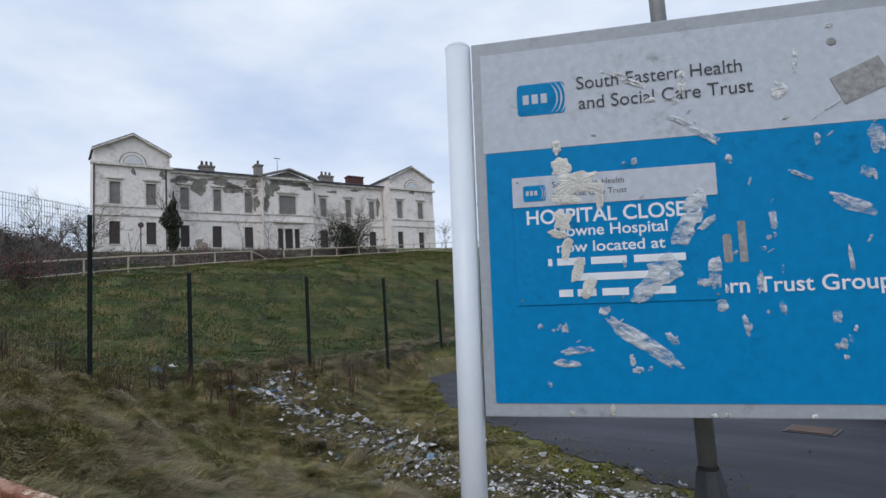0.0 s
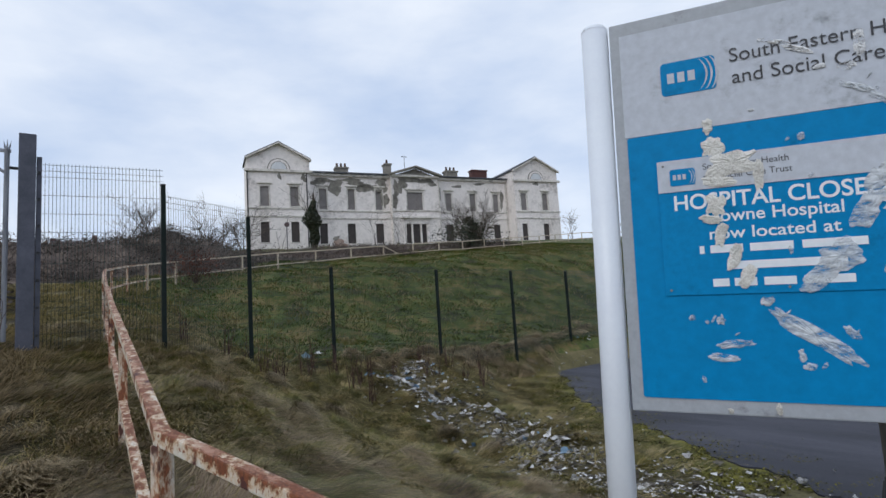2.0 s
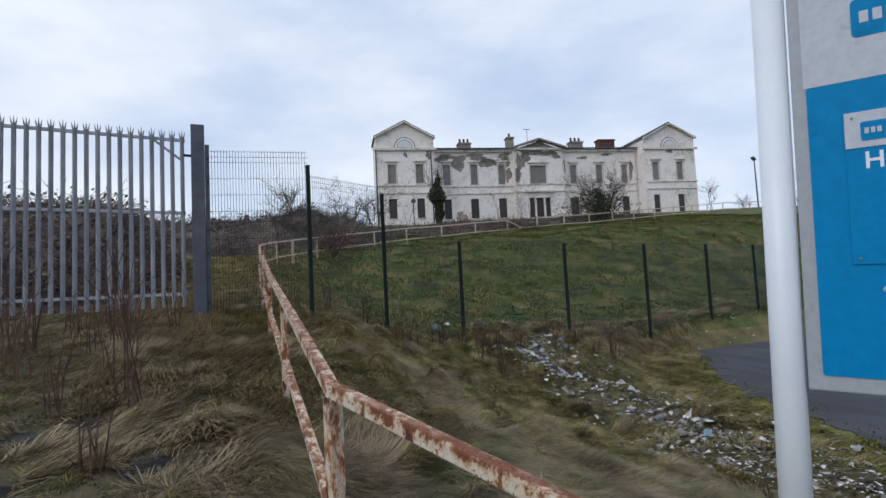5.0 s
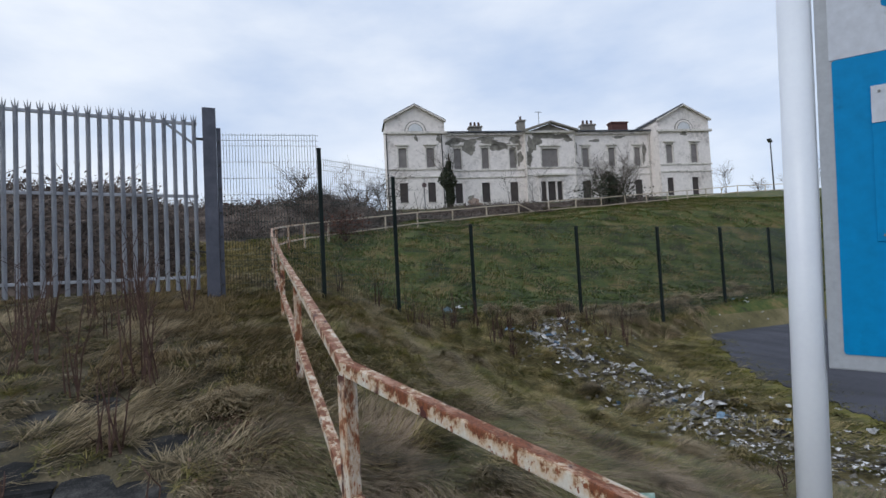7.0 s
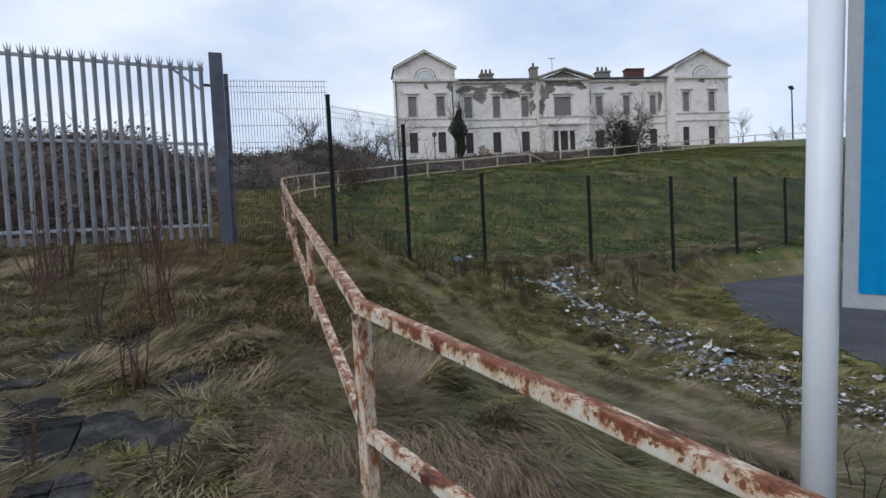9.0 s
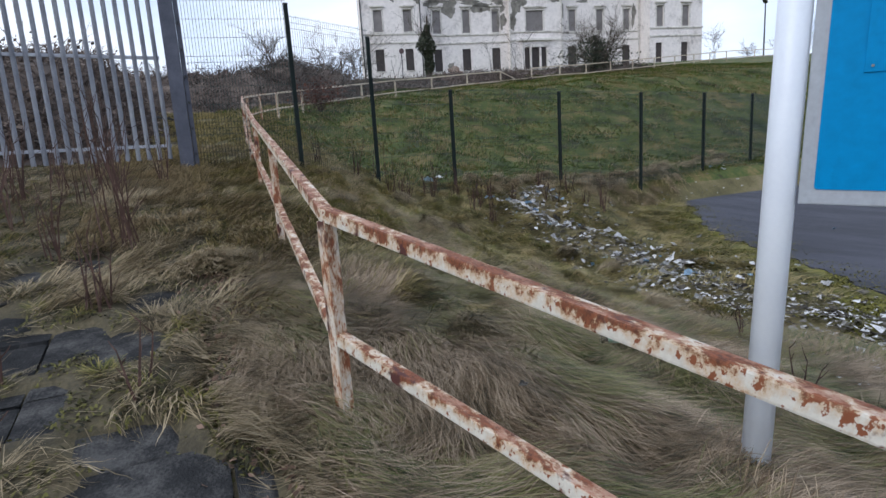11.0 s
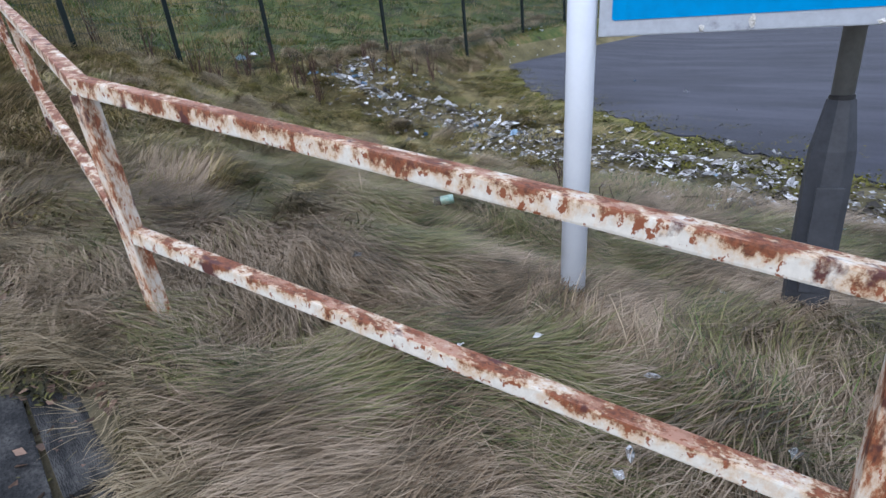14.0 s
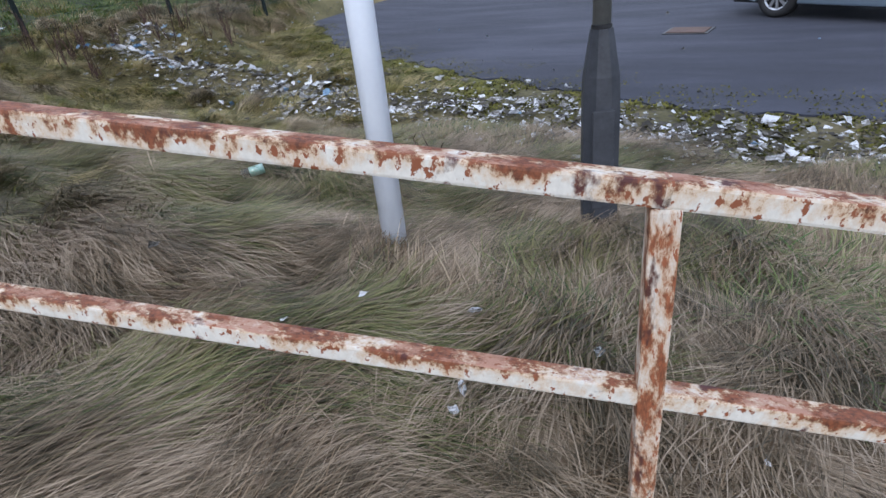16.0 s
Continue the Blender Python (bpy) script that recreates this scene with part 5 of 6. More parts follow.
# ---- thickets ----
def thicket(name, x0, x1, y0, y1, top, n, label, mat, size, seed):
    """A mound of dead bramble: a rough core and thousands of bent canes and leaves over it."""
    r = random.Random(seed)

    def height(x, y):
        ex = ss((x - x0) / (0.28 * (x1 - x0))) * ss((x1 - x) / (0.3 * (x1 - x0)))
        ey = ss((y - y0) / 1.6) * ss((y1 - y) / 1.6)
        return ex * ey * (top + 0.16 * top * ripple(x, y, 3.2, seed % 24) + 0.10 * top * ripple(x, y, 1.1, (seed + 7) % 24))

    ux, uy = np.linspace(x0, x1, 46), np.linspace(y0, y1, max(12, int((y1 - y0) * 2.5)))
    UX, UY = np.meshgrid(ux, uy, indexing="ij")
    UZ = ground_z(UX, UY) - 0.15 + 0.80 * height(UX, UY) * (1 + 0.1 * rng.normal(size=UX.shape))
    a, b = UX.shape
    ii = np.arange(a * b).reshape(a, b)
    fq = np.stack([ii[:-1, :-1], ii[1:, :-1], ii[1:, 1:], ii[:-1, 1:]], -1).reshape(-1, 4)
    bank = thing(name, Matrix(), label, "undergrowth", kind="stuff")
    smooth(raw_object("core", np.stack([UX, UY, UZ], -1).reshape(-1, 3).tolist(), fq.tolist(), mat, bank))
    t = Twigs()
    px_, py_ = x1 - (x1 - x0) * rng.random(n) ** 1.5, y1 - (y1 - y0) * rng.random(n) ** 1.5
    hz = height(px_, py_)
    g0 = ground_z(px_, py_)
    for x, y, h, g in zip(px_, py_, hz, g0):
        if h < 0.12 * top:
            continue
        p = Vector((x, y, g - 0.1 + h * r.uniform(0.55, 0.95)))
        d = Vector((r.gauss(0, 1), r.gauss(0, 1), r.gauss(0.6, 0.5))).normalized()
        L = size * r.uniform(0.5, 1.3)
        m_ = p + d * L * 0.5
        q = m_ + (d + Vector((0, 0, -0.5))).normalized() * L * 0.5
        t.stick(p, m_, 0.014, 0.010)
        t.stick(m_, q, 0.009, 0.004)
        for _ in range(2):
            t.leaf(p.lerp(q, r.random()) + Vector((r.gauss(0, 0.1), r.gauss(0, 0.1), r.gauss(0, 0.1))), r.uniform(0.03, 0.08), r)
    raw_object("canes", t.v, t.f, mat, bank)


thicket("bramble_thicket", -24, -11.2, -26, -0.2, 2.15, 21000, "dense dark mass of dead brambles behind the gate", M_BRAMBLE, 0.7, 3)
thicket("bramble_thicket", -36, -25.5, -6, 9.8, 1.65, 9000, "dark leafless hedge of brambles behind the railing", M_BRAMBLE, 0.8, 9)
thicket("bramble_thicket", -37, -29.5, 9.5, 22, 0.6, 5000, "low reddish brambles in front of the building", M_BRAMBLE, 0.6, 14)
thicket("bramble_thicket", -41, -32.5, 21, 36, 0.4, 3500, "low reddish brambles in front of the building", M_BRAMBLE, 0.5, 18)

thicket("bramble_thicket", -32, -27.0, 3.6, 7.4, 2.2, 4000, "tall dark bare thicket above the hedge", M_BRAMBLE, 0.9, 21)

# ---- far houses ----
for i, (x, y, w) in enumerate(((-118, 7.5, 7), (-122, 0.5, 9), (-125, -8, 8))):
    house = thing("house", pose(x, y, 9.5, 0, 0, 12 * i), "distant grey house with a slate roof", "house", "far houses")
    part("wall", box(-4, -w / 2, -3, 4, w / 2, 6.2), M_HOUSE, house)
    bm = bmesh.new()
    vs = [bm.verts.new(p) for p in ((-4.4, -w / 2 - 0.3, 6.1), (4.4, -w / 2 - 0.3, 6.1), (0, -w / 2 - 0.3, 8.7), (-4.4, w / 2 + 0.3, 6.1), (4.4, w / 2 + 0.3, 6.1), (0, w / 2 + 0.3, 8.7))]
    for f in ((0, 1, 2), (5, 4, 3), (0, 2, 5, 3), (2, 1, 4, 5), (1, 0, 3, 4)):
        bm.faces.new([vs[k_] for k_ in f])
    roof = part("roof", bm, M_SLATE, house)
    part("chimney", box(-0.4, w / 2 - 1.2, 7.8, 0.4, w / 2 - 0.4, 9.8), M_BRICK, roof)

# road sign before the building
stop = thing("road_sign", pose(-41.6, 16.8, gz(-41.6, 16.8)), "small round dull red road sign on a post", "road sign")
part("pole", cyl((0, 0, -0.2), (0, 0, 2.4), 0.04, n=8), M_LAMP, stop)
disc = part("disc", cyl((0.04, -0.01, 2.25), (0.08, -0.02, 2.25), 0.2, n=20), M_STOPRED, stop)

# ---- paving of the overgrown path ----
paving = thing("pavement", Matrix(), "broken dark grey paving slabs of an overgrown path", "pavement", kind="structure")


slab_mesh = []
for k_ in range(4):
    bm = box(-0.365, -0.44, -0.05, 0.365, 0.44, 0.0, 0.008)
    for v in bm.verts:
        v.co += Vector((random.uniform(-0.012, 0.012), random.uniform(-0.012, 0.012), random.uniform(-0.002, 0.002)))
    me = bpy.data.meshes.new("slab")
    bm.to_mesh(me)
    bm.free()
    me.materials.append(M_SLAB)
    slab_mesh.append(me)
for i in range(-5, 11):
    for j in range(-1, 4):
        x, y = -1.935 - 0.75 * i, -0.25 - 0.9 * j if j >= 0 else 0.335
        s = new("slab", random.choice(slab_mesh))
        s.parent = paving
        slope = 8.25 if x < -2.27 else 10.0
        s.matrix_world = pose(x, y, gz(x, y) - float(path_cover(np.float64(x), np.float64(y))) + 0.004, random.uniform(-1, 1), slope + random.uniform(-1, 1), random.uniform(-1.2, 1.2)) @ Matrix.Diagonal((1, 1 if j >= 0 else 0.28, 1, 1))

# ---- grass, moss and weeds of the path ----
xs, ys = sample(90000, -12.5, 2, -5, 0.75, lambda a, b: (bare_slab(a, b) < -0.12 + 0.1 * rng.normal(size=len(a))) & (ripple(a, b, 0.7, 8) > 0.08 + 0.2 * rng.normal(size=len(a)) - 0.6 * ss((b - 0.1) / 0.4)))
blades("path_grass", xs, ys, 0.17, 0.004, 0.84, flow(xs, ys) + 1.2, M_MAT, "flattened dead grass overgrowing the paving")
xs, ys = sample(190000, -12.5, 1, -5, 0.75, lambda a, b: (bare_slab(a, b) < 0.1 + 0.16 * rng.normal(size=len(a))) & (ripple(a, b, 0.42, 15) > -0.08 + 0.2 * rng.normal(size=len(a))))
blades("moss", xs, ys, 0.035, 0.014, 0.5, rng.uniform(0, 6.28, len(xs)), M_MOSS, "cushions of yellow-green moss in the joints", lift=0.012, plain=True)
xs, ys = sample(150000, -11.6, 4, 3.6, 12.5, lambda a, b: (np.abs(asphalt_edge(a) - b - 0.35) < 1.1 + 0.6 * ripple(a, b, 1.6, 5)) & (ripple(a, b, 0.9, 16) > -0.3))
blades("moss", xs, ys, 0.06, 0.026, 0.5, rng.uniform(0, 6.28, len(xs)), M_VERGEMOSS, "bright moss creeping over the asphalt edge", lift=0.01, plain=True)


def tussocks(name, spots, per, length, width, mat, label, lay=0.6, dome=0.0, combed=False):
    """Tufts that spread from their middles, or all lie one way; dome heaps them up."""
    X, Y, H, U = [], [], [], []
    for x, y, rad in spots:
        n = int(per * rad / 0.2)
        a = rng.uniform(0, 6.283, n)
        k_ = rng.random(n) ** 0.5
        X.append(x + np.cos(a) * k_ * rad * 0.45)
        Y.append(y + np.sin(a) * k_ * rad * 0.45)
        H.append(float(flow(np.float64(x), np.float64(y))) + rng.normal(0, 0.5, n) if combed else a + rng.normal(0, 0.3, n))
        U.append(dome * rad * (1 - k_ ** 2))
    return blades(name, np.concatenate(X), np.concatenate(Y), length, width, lay, np.concatenate(H), mat, label, np.concatenate(U))


spots = [(rng.uniform(-9, -0.6), rng.uniform(-4, 0.7), rng.uniform(0.12, 0.26)) for _ in range(150)]
spots = [s for s in spots if float(bare_slab(np.float64(s[0]), np.float64(s[1]))) < -0.35]
tussocks("dry_tussocks", spots, 120, 0.22, 0.005, M_MAT, "dry tussocks sprouting between the slabs", 0.72)
spots = [(rng.uniform(-8, -1.2), rng.uniform(-3, 0.7), rng.uniform(0.1, 0.2)) for _ in range(90)]
spots = [s for s in spots if float(bare_slab(np.float64(s[0]), np.float64(s[1]))) < -0.25]
tussocks("mossy_tussocks", spots, 90, 0.13, 0.006, M_OLIVE, "low olive grass tufts among the moss", 0.6)
xs, ys = sample(52000, -11.5, -2.2, -4.5, 0.75, lambda a, b: (bare_slab(a, b) < 0.0) & (ripple(a, b, 0.8, 13) > 0.3 - 0.45 * ss((-5.5 - a) / 2) + 0.15 * rng.normal(size=len(a))))
blades("path_straw", xs, ys, 0.26, 0.0065, 0.74, flow(xs, ys) + 0.9, M_STRAW, "straw-coloured rank grass over the path")
xs, ys = sample(28000, -3.4, 1.5, 0.12, 0.7, lambda a, b: (ripple(a, b, 0.5, 7) > -0.1 - 1.4 * (b - 0.3)) & (bare_slab(a, b - 0.12) < -0.05) & (bare_slab(a, b) < 0))
blades("edge_grass", xs, ys, 0.24, 0.0048, 0.74, -1.6 + 1.1 * ripple(xs, ys, 0.5, 2), M_MAT, "brown grass drooping over the edge of the paving", lift=0.01)
xs, ys = sample(9000, -3.4, 1.5, 0.1, 0.55, lambda a, b: (ripple(a, b, 0.6, 12) > 0.1) & (bare_slab(a, b) < 0.03))
blades("edge_moss", xs, ys, 0.05, 0.014, 0.4, rng.uniform(0, 6.28, len(xs)), M_MOSS, "moss along the edge of the paving", lift=0.01, plain=True)
xs, ys = sample(46000, -13, -4.2, -0.9, 3.2, lambda a, b: (ripple(a, b, 1.2, 1) > -0.2 + 0.15 * rng.normal(size=len(a))) & (bare_slab(a, b) < 0.0))
blades("rail_straw", xs, ys, 0.30, 0.011, 0.66, flow(xs, ys) + 0.4, M_STRAW, "pale straw grass along both sides of the railing", plain=True)
xs, ys = -4.7 + 0.13 * rng.normal(size=1000), 0.28 + 0.11 * rng.normal(size=1000)
blades("straw_heap", xs, ys, 0.25, 0.008, 0.93, 0.2 + 0.5 * (ys - 0.28) / 0.2 + 0.4 * rng.normal(size=1000), M_STRAW, "heap of pale flattened straw on the path", 0.03 + 0.13 * np.exp(-((xs + 4.7) / 0.2) ** 2 - ((ys - 0.28) / 0.18) ** 2))
spots = [(rng.uniform(-11.5, -3), rng.uniform(1.3, 8.0), rng.uniform(0.18, 0.4)) for _ in range(300)]
spots = [s for s in spots if asphalt_edge(s[0]) - s[1] > 0.8 and abs(np.interp(s[0], LINE_X, LINE_Y) - s[1]) > 0.45]
tussocks("bank_clumps", spots[::2], 110, 0.26, 0.008, M_BANK, "pale straw clumps on the bank", 0.84, 0.3, True)
tussocks("bank_clumps", spots[1::2], 110, 0.2, 0.008, M_OLIVE, "olive grass clumps on the bank", 0.75, 0.25, True)
spots = [(rng.uniform(-5, 3), rng.uniform(1.2, 5.2), rng.uniform(0.15, 0.3)) for _ in range(34)]
foot = [(rng.uniform(-12.6, -10.9), rng.uniform(6.6, 13.5), rng.uniform(0.2, 0.42)) for _ in range(90)]
foot += [(float(np.interp(y, [10, 14, 19], [-11.6, -12.9, -14.6])) + rng.normal(0, 0.35), y, rng.uniform(0.2, 0.42)) for y in np.linspace(10, 19, 60)]
tussocks("bank_clumps", [s for s in foot if asphalt_edge(s[0]) - s[1] > 0.3], 110, 0.3, 0.010, M_STRAW, "straw-coloured clumps along the foot of the fence", 0.8, 0.3, True)
tussocks("bank_tussocks", spots, 130, 0.34, 0.0065, M_BLADE, "arching dry tussocks on the bank", 0.8)
spots = [(-5.6, 4.0, 0.42), (-7.55, 6.1, 0.42), (-6.3, 5.85, 0.38), (-8.6, 4.5, 0.4), (-9.3, 3.7, 0.4), (-3.0, 1.82, 0.4), (-7.1, 2.1, 0.36), (-9.1, 2.3, 0.4), (-4.6, 2.9, 0.32), (-6.6, 3.1, 0.38), (-2.2, 3.4, 0.3), (-4.2, 4.7, 0.34)]
tussocks("bank_mounds", spots, 260, 0.3, 0.006, M_MAT, "domed mounds of matted brown grass on the bank", 0.9, 0.4, True)
spots = [(rng.uniform(0.3, 1.3), rng.uniform(2.4, 3.6), rng.uniform(0.16, 0.3)) for _ in range(34)]
spots += [(cx_ + rng.normal(0, 0.07), cy_ + rng.normal(0, 0.07), rng.uniform(0.12, 0.2)) for cx_, cy_ in ((-0.24, 2.69), (-0.6, 2.38), (-0.34, 2.29), (-0.46, 2.16), (-0.21, 2.31))]
tussocks("green_tussocks", spots, 34, 0.34, 0.0065, M_FRESH, "fresh green grass tufts beside the railing", 0.72, 0.15)


def weed(x, y, h, seed, n=5):
    r = random.Random(seed)
    w = thing("dead_weed", pose(x, y, gz(x, y)), "dead reddish-brown weed stalks", "weed", "dead weeds")
    for _ in range(n):
        t = Twigs()
        t.branch(Vector((r.gauss(0, 0.06), r.gauss(0, 0.06), -0.03)), Vector((r.gauss(0, 0.18), r.gauss(0, 0.18), 1)).normalized(), h * r.uniform(0.6, 1.1), 0.0105, 1, r, up=0.25, wander=0.09, kids=1, ratio=0.35)
        raw_object("stalk", t.v, t.f, M_STALK, w)


wr = random.Random(12)
for i in range(16):
    weed(wr.uniform(-9.6, -6.2), wr.uniform(-3.2, -0.7) if i % 3 else wr.uniform(-1.8, -0.5), wr.uniform(0.45, 1.0), 300 + i, wr.randint(2, 4))
for i in range(20):
    weed(wr.uniform(-11.2, -9.4), wr.uniform(2.5, 9.5), wr.uniform(0.4, 0.9), 400 + i, 6)
for i, (x, y, h) in enumerate(((-5.5, -0.35, 1.25), (-5.6, -0.45, 1.0), (-5.4, -0.85, 0.65), (-8.0, -1.9, 1.2), (-8.2, -1.7, 1.0), (-8.6, -0.75, 1.3), (-8.4, -0.6, 1.1), (-8.9, -0.1, 0.9), (-4.15, -0.45, 0.6))):
    weed(x, y, h, 460 + i, 6)
for x, y in ((-2.6, -0.75), (-2.9, -0.1), (-3.3, -0.9), (-2.0, 3.9), (-3.0, 4.6)):
    weed(x, y, 0.35, int(x * -1000), 3)

# dead leaves along the edge of the paving
t = Twigs()
lr = random.Random(31)
for i in range(1900):
    x, y = lr.uniform(-4.5, 0.5), lr.gauss(0.42, 0.16)
    t.leaf(Vector((x, y, gz(x, y) + lr.uniform(0.005, 0.03))), lr.uniform(0.012, 0.03), lr)
tagged(raw_object("dead_leaves", t.v, t.f, M_LEAF), "withered brown leaves caught along the paving edge", "leaves", kind="stuff")

# ---- litter ----
litter_mesh = []
for k_ in range(7):
    r = random.Random(600 + k_)
    bm = bmesh.new()
    mid = bm.verts.new((0, 0, 0.2 * r.random()))
    edge = 9
    rings = []
    for q in (0.5, 1.0):
        rings.append([bm.verts.new((q * (1.3 if k_ % 2 else 0.9) * r.uniform(0.3, 0.75) * math.cos(6.2832 * i / edge), q * r.uniform(0.3, 0.75) * math.sin(6.2832 * i / edge), abs(r.gauss(0, 0.2)))) for i in range(edge)])
    for i in range(edge):
        j = (i + 1) % edge
        bm.faces.new((mid, rings[0][i], rings[0][j]))
        bm.faces.new((rings[0][i], rings[1][i], rings[1][j], rings[0][j]))
    bmesh.ops.solidify(bm, geom=bm.faces[:], thickness=0.012)
    me = bpy.data.meshes.new("litter")
    bm.to_mesh(me)
    bm.free()
    me.materials.append(M_LITTER if k_ % 7 else M_LITTER_BLUE)
    litter_mesh.append(me)


def litter(x, y, s, seed, lift=0.05):
    r = random.Random(seed)
    o = new("litter", r.choice(litter_mesh) if y > 2.5 else litter_mesh[1 + seed % 3])
    o.matrix_world = pose(x, y, gz(x, y) + lift + 0.12 * s, r.gauss(0, 14), r.gauss(0, 14), r.uniform(0, 360)) @ Matrix.Diagonal((s, s * r.uniform(0.5, 1), s, 1))
    tagged(o, "crumpled scrap of pale plastic or paper litter", "litter", "litter along the verge")


lr = random.Random(77)
for i in range(215):
    x = -10.6 + 13.5 * lr.random() ** 1.25
    y = np.interp(x, LINE_X, LINE_Y) + lr.gauss(0.1, 0.62)
    y = min(float(y), float(asphalt_edge(x)) - 0.1 + 0.3 * lr.random() ** 4)
    litter(x, float(y), lr.choice((0.05, 0.06, 0.08, 0.09, 0.12, 0.16)) * (1.25 if x < -5 else 0.68 if x < -1 else 0.48), i)
for i in range(22):
    x = -9.5 + lr.gauss(0, 0.6)
    litter(x, float(np.interp(x, LINE_X, LINE_Y)) - 0.1 + lr.gauss(0, 0.25), lr.uniform(0.08, 0.18), 500 + i)
for i in range(34):
    y = lr.uniform(7.4, 16)
    litter(float(np.interp(y, [7.4, 11.5, 16], [-10.4, -10.9, -12.0])) + lr.gauss(0.1, 0.3), y, lr.uniform(0.04, 0.1), 700 + i)
for x, y, s in ((-0.576, 1.605, 0.035), (-0.55, 1.5, 0.03), (-0.69, 1.96, 0.03), (-2.07, 1.61, 0.035), (-1.1, 1.8, 0.022), (-0.2, 1.95, 0.03), (0.1, 1.4, 0.02), (0.35, 1.8, 0.02), (-1.3, 1.55, 0.02), (-12.6, 5.75, 0.5), (-12.5, 6.0, 0.35), (-2.4, 7.9, 0.09),
                (-0.9, 9.0, 0.12), (-4.6, 10.5, 0.14), (-1.6, 12.0, 0.16), (0.7, 9.4, 0.1), (-6.2, 11.5, 0.15), (-3.2, 9.2, 0.1)):
    litter(x, y, s * (1.25 if y < 2.2 else 0.7 if y < 7 else 0.42), int(abs(x * 731 + y * 57)), 0.12 if x > -2.5 and y < 2.2 else 0.02 if y < 7 else 0.05)
xs, ys = sample(70000, -11, 4, 3.0, 9.5, lambda a, b: (np.abs(np.interp(a, LINE_X, LINE_Y) - b) < np.abs(rng.normal(0, 0.75, len(a)))) & (b < asphalt_edge(a) - 0.12))
n = len(xs)
D = np.zeros((n, 4, 3))
ang = rng.uniform(0, 6.283, n)
sz = rng.gamma(2.0, 0.0085, n)
zz = ground_z(xs, ys) + 0.05
for c, (a, b) in enumerate(((-1, -0.6), (1, -0.7), (1, 0.6), (-1, 0.7))):
    D[:, c] = np.stack([xs + sz * (a * np.cos(ang) - b * np.sin(ang)), ys + sz * (a * np.sin(ang) + b * np.cos(ang)), zz + sz * rng.normal(0, 0.4, n)], -1)
debris = raw_object("debris", D.reshape(-1, 3).tolist(), np.arange(n * 4).reshape(n, 4).tolist(), M_RUBBLE)
tagged(debris, "small flakes of litter, stones and broken plastic", "debris", kind="stuff")

can = thing("drink_can", pose(-2.68, 2.746, gz(-2.68, 2.746) + 0.075, 0, 84, 45), "crushed green and silver drink can in the grass", "can")
smooth(part("body", cyl((0, 0, -0.08), (0, 0, 0.06), 0.033, n=20), M_CANGREEN, can))
part("end", cyl((0, 0, -0.092), (0, 0, -0.08), 0.025, 0.033, n=20), M_CHROME, can)
part("band", cyl((0, 0, -0.078), (0, 0, -0.03), 0.0336, n=20), M_BLACK, can)

cover = thing("manhole_cover", pose(-1.02, 10.4, -0.503, 0, 0, -8), "rusted iron inspection cover in the asphalt", "manhole cover")
part("frame", box(-0.34, -0.26, 0.0, 0.34, 0.26, 0.012, 0.003), M_BLACK, cover)
part("lid", box(-0.29, -0.21, 0.012, 0.29, 0.21, 0.024, 0.003), M_RUSTIRON, cover)

# ---- parked car ----
car = thing("car", pose(0.1, 11.2, -0.503, 0, 0, -34), "silver-blue estate car parked on the asphalt", "car")
CAR_Y = 0.0


def profile(name, pts, y0, y1, mat, parent, bevel=0.05):
    bm = bmesh.new()
    f = bm.faces.new([bm.verts.new((x, y0, z)) for x, z in pts])
    ext = bmesh.ops.extrude_face_region(bm, geom=[f])
    bmesh.ops.translate(bm, vec=(0, y1 - y0, 0), verts=[v for v in ext["geom"] if isinstance(v, bmesh.types.BMVert)])
    bmesh.ops.recalc_face_normals(bm, faces=bm.faces[:])
    if bevel:
        bmesh.ops.bevel(bm, geom=bm.edges[:], offset=bevel, segments=3, affect="EDGES", profile=0.5)
    return smooth(part(name, bm, mat, parent))


def arch(cx_, r_, z0):
    return [(cx_ + r_ * math.cos(a), 0.33 + r_ * math.sin(a)) for a in (radians(v) for v in (205, 180, 155, 130, 105, 90, 75, 50, 25, 0, -25))]


low_line = [(-0.92, 0.36)] + [(p[0], max(p[1], 0.22)) for p in arch(0, 0.38, 0.22)] + [(p[0], max(p[1], 0.22)) for p in arch(2.72, 0.38, 0.22)] + [(3.55, 0.26), (3.6, 0.62), (3.4, 0.78), (2.4, 0.92), (-0.78, 0.98), (-0.95, 0.75)]
profile("body", low_line, 0.0, 1.74, M_CARPAINT, car, 0.03)
profile("cabin", [(-0.8, 0.96), (2.3, 0.92), (1.35, 1.42), (-0.3, 1.46), (-0.68, 1.3)], 0.12, 1.62, M_BLACK, car, 0.05)
profile("roof", [(-0.45, 1.43), (1.4, 1.40), (1.2, 1.47), (-0.25, 1.5)], 0.14, 1.6, M_CARPAINT, car, 0.02)
part("rear_bumper", box(-1.0, 0.02, 0.34, -0.86, 1.72, 0.6, 0.05), M_CARPAINT, car)
part("bumper_strip", box(-0.95, -0.012, 0.44, -0.4, 0.0, 0.475, 0.004), M_CHROME, car)
part("sill_strip", box(0.45, -0.014, 0.40, 2.28, 0.0, 0.425, 0.004), M_CHROME, car)
part("undertray", box(-0.8, 0.1, 0.2, 3.4, 1.64, 0.34), M_BLACK, car)
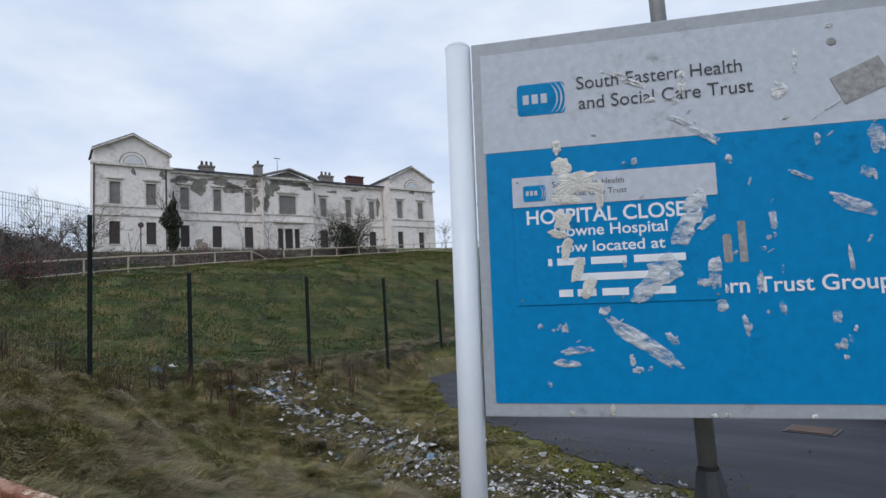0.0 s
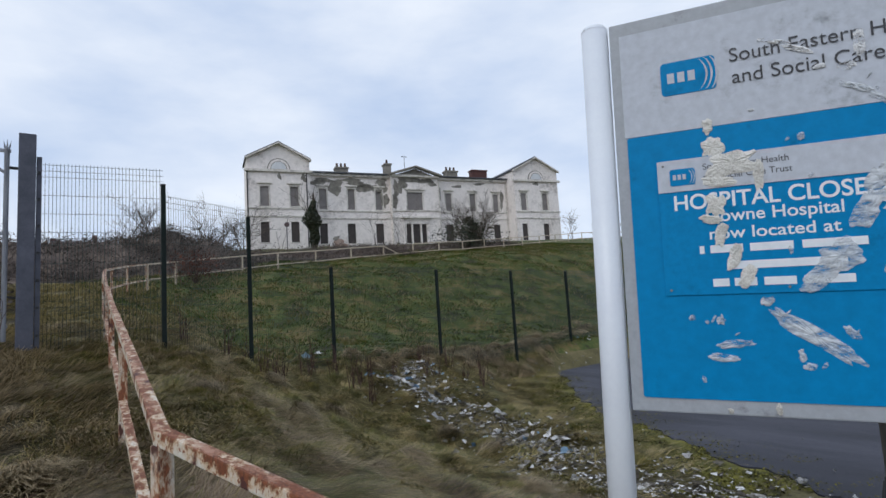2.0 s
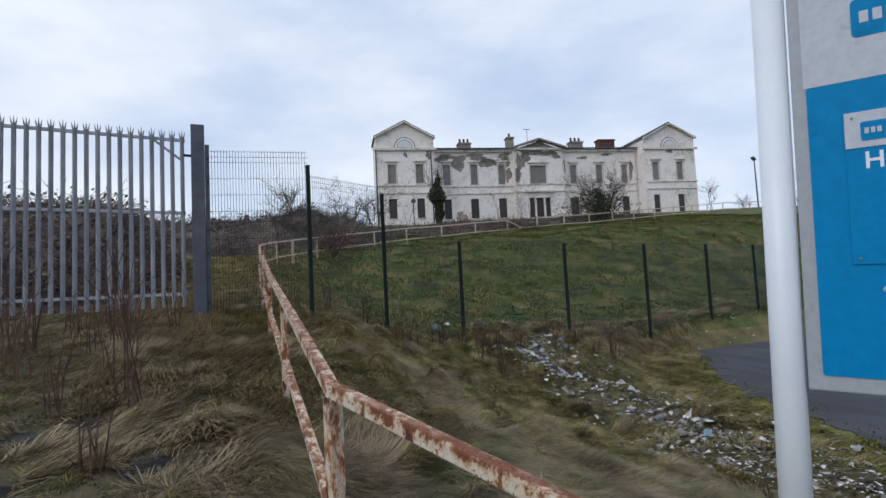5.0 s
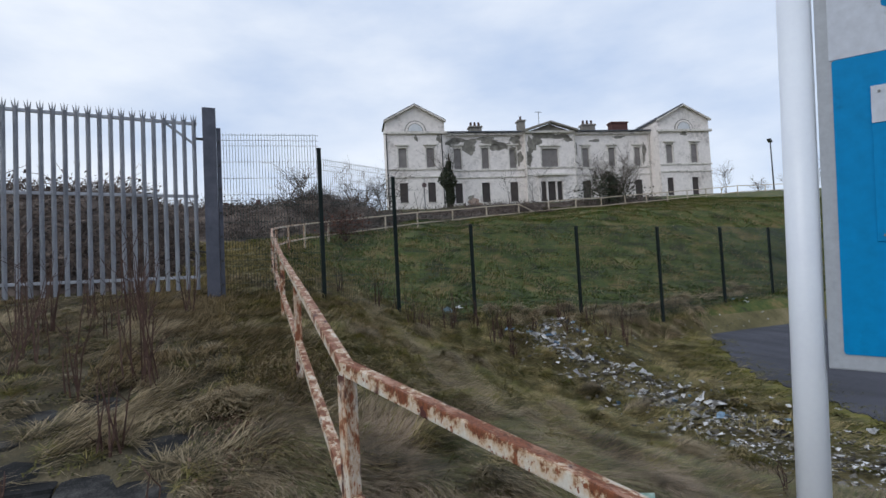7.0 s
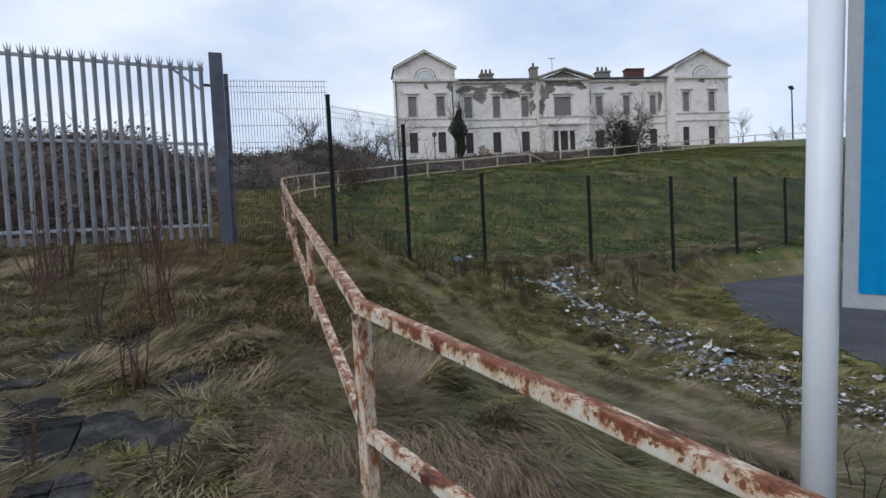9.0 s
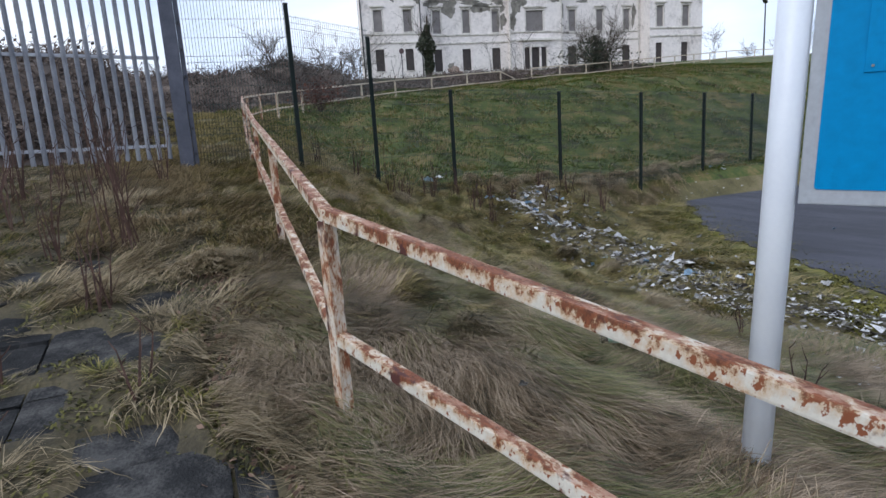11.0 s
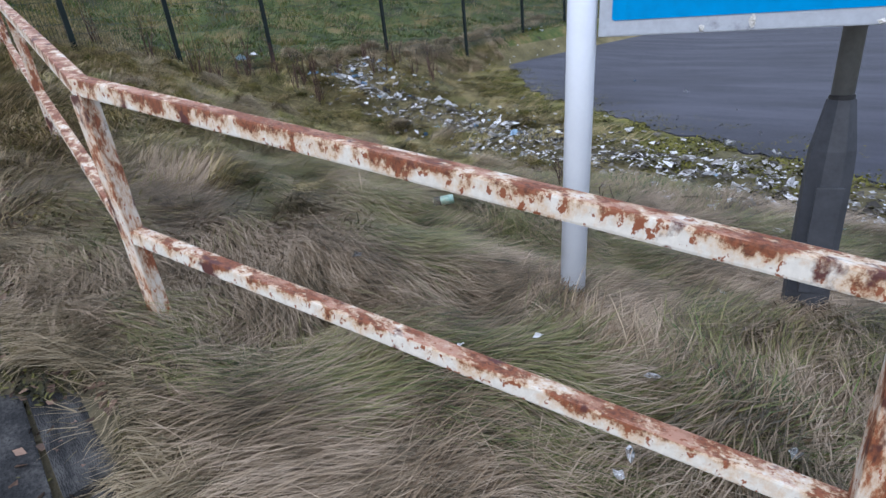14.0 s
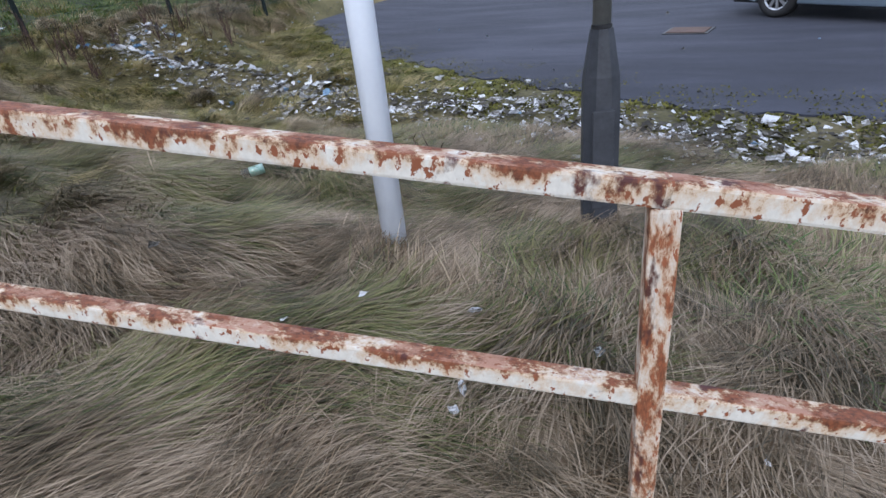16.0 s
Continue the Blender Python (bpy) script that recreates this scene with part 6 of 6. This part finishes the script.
tow = part("tow_bar", cyl((-0.85, 0.87, 0.33), (-1.12, 0.87, 0.33), 0.025, n=8), M_BLACK, car)
part("tow_ball", cyl((-1.12, 0.87, 0.31), (-1.12, 0.87, 0.47), 0.028, n=10), M_BLACK, tow)
part("tail_light", box(-0.93, -0.006, 0.66, -0.74, 0.2, 0.95, 0.02), M_STOPRED, car)
for wx in (0.0, 2.72):
    for wy, out in ((0.02, -1), (1.55, 1)):
        wheel = new("wheel")
        wheel.parent = car
        wheel.location = (wx, wy, 0.325)
        bm = bmesh.new()
        prev = None
        prof = [(0.215, 0.0), (0.285, -0.008), (0.322, 0.025), (0.325, 0.1), (0.322, 0.175), (0.285, 0.2), (0.215, 0.19)]
        N = 36
        rings = [[bm.verts.new((rr * math.cos(6.2832 * i / N), yy, rr * math.sin(6.2832 * i / N))) for i in range(N)] for rr, yy in prof]
        for a, b in zip(rings, rings[1:] + rings[:1]):
            for i in range(N):
                bm.faces.new((a[i], a[(i + 1) % N], b[(i + 1) % N], b[i]))
        bmesh.ops.recalc_face_normals(bm, faces=bm.faces[:])
        smooth(part("tyre", bm, M_TYRE, wheel))
        yy = 0.02 if out < 0 else 0.17
        bm = cyl((0, yy + 0.05, 0), (0, yy + 0.06, 0), 0.216, n=36)
        part("wheel_back", bm, M_BLACK, wheel)
        bm = bmesh.new()
        for a, b in (((0.2, yy), (0.216, yy)),):
            o_ = [bm.verts.new((0.217 * math.cos(6.2832 * i / N), yy, 0.217 * math.sin(6.2832 * i / N))) for i in range(N)]
            q_ = [bm.verts.new((0.188 * math.cos(6.2832 * i / N), yy + 0.012, 0.188 * math.sin(6.2832 * i / N))) for i in range(N)]
            for i in range(N):
                bm.faces.new((o_[i], o_[(i + 1) % N], q_[(i + 1) % N], q_[i]))
        add_cyl(bm, (0, yy - 0.004, 0), (0, yy + 0.03, 0), 0.052, n=16)
        for i in range(9):
            add_box(bm, 0.03, yy + 0.002, -0.021, 0.2, yy + 0.026, 0.021, 0, Matrix.Rotation(6.2832 * i / 9, 4, "Y"))
        part("rim", bm, M_ALLOY, wheel)
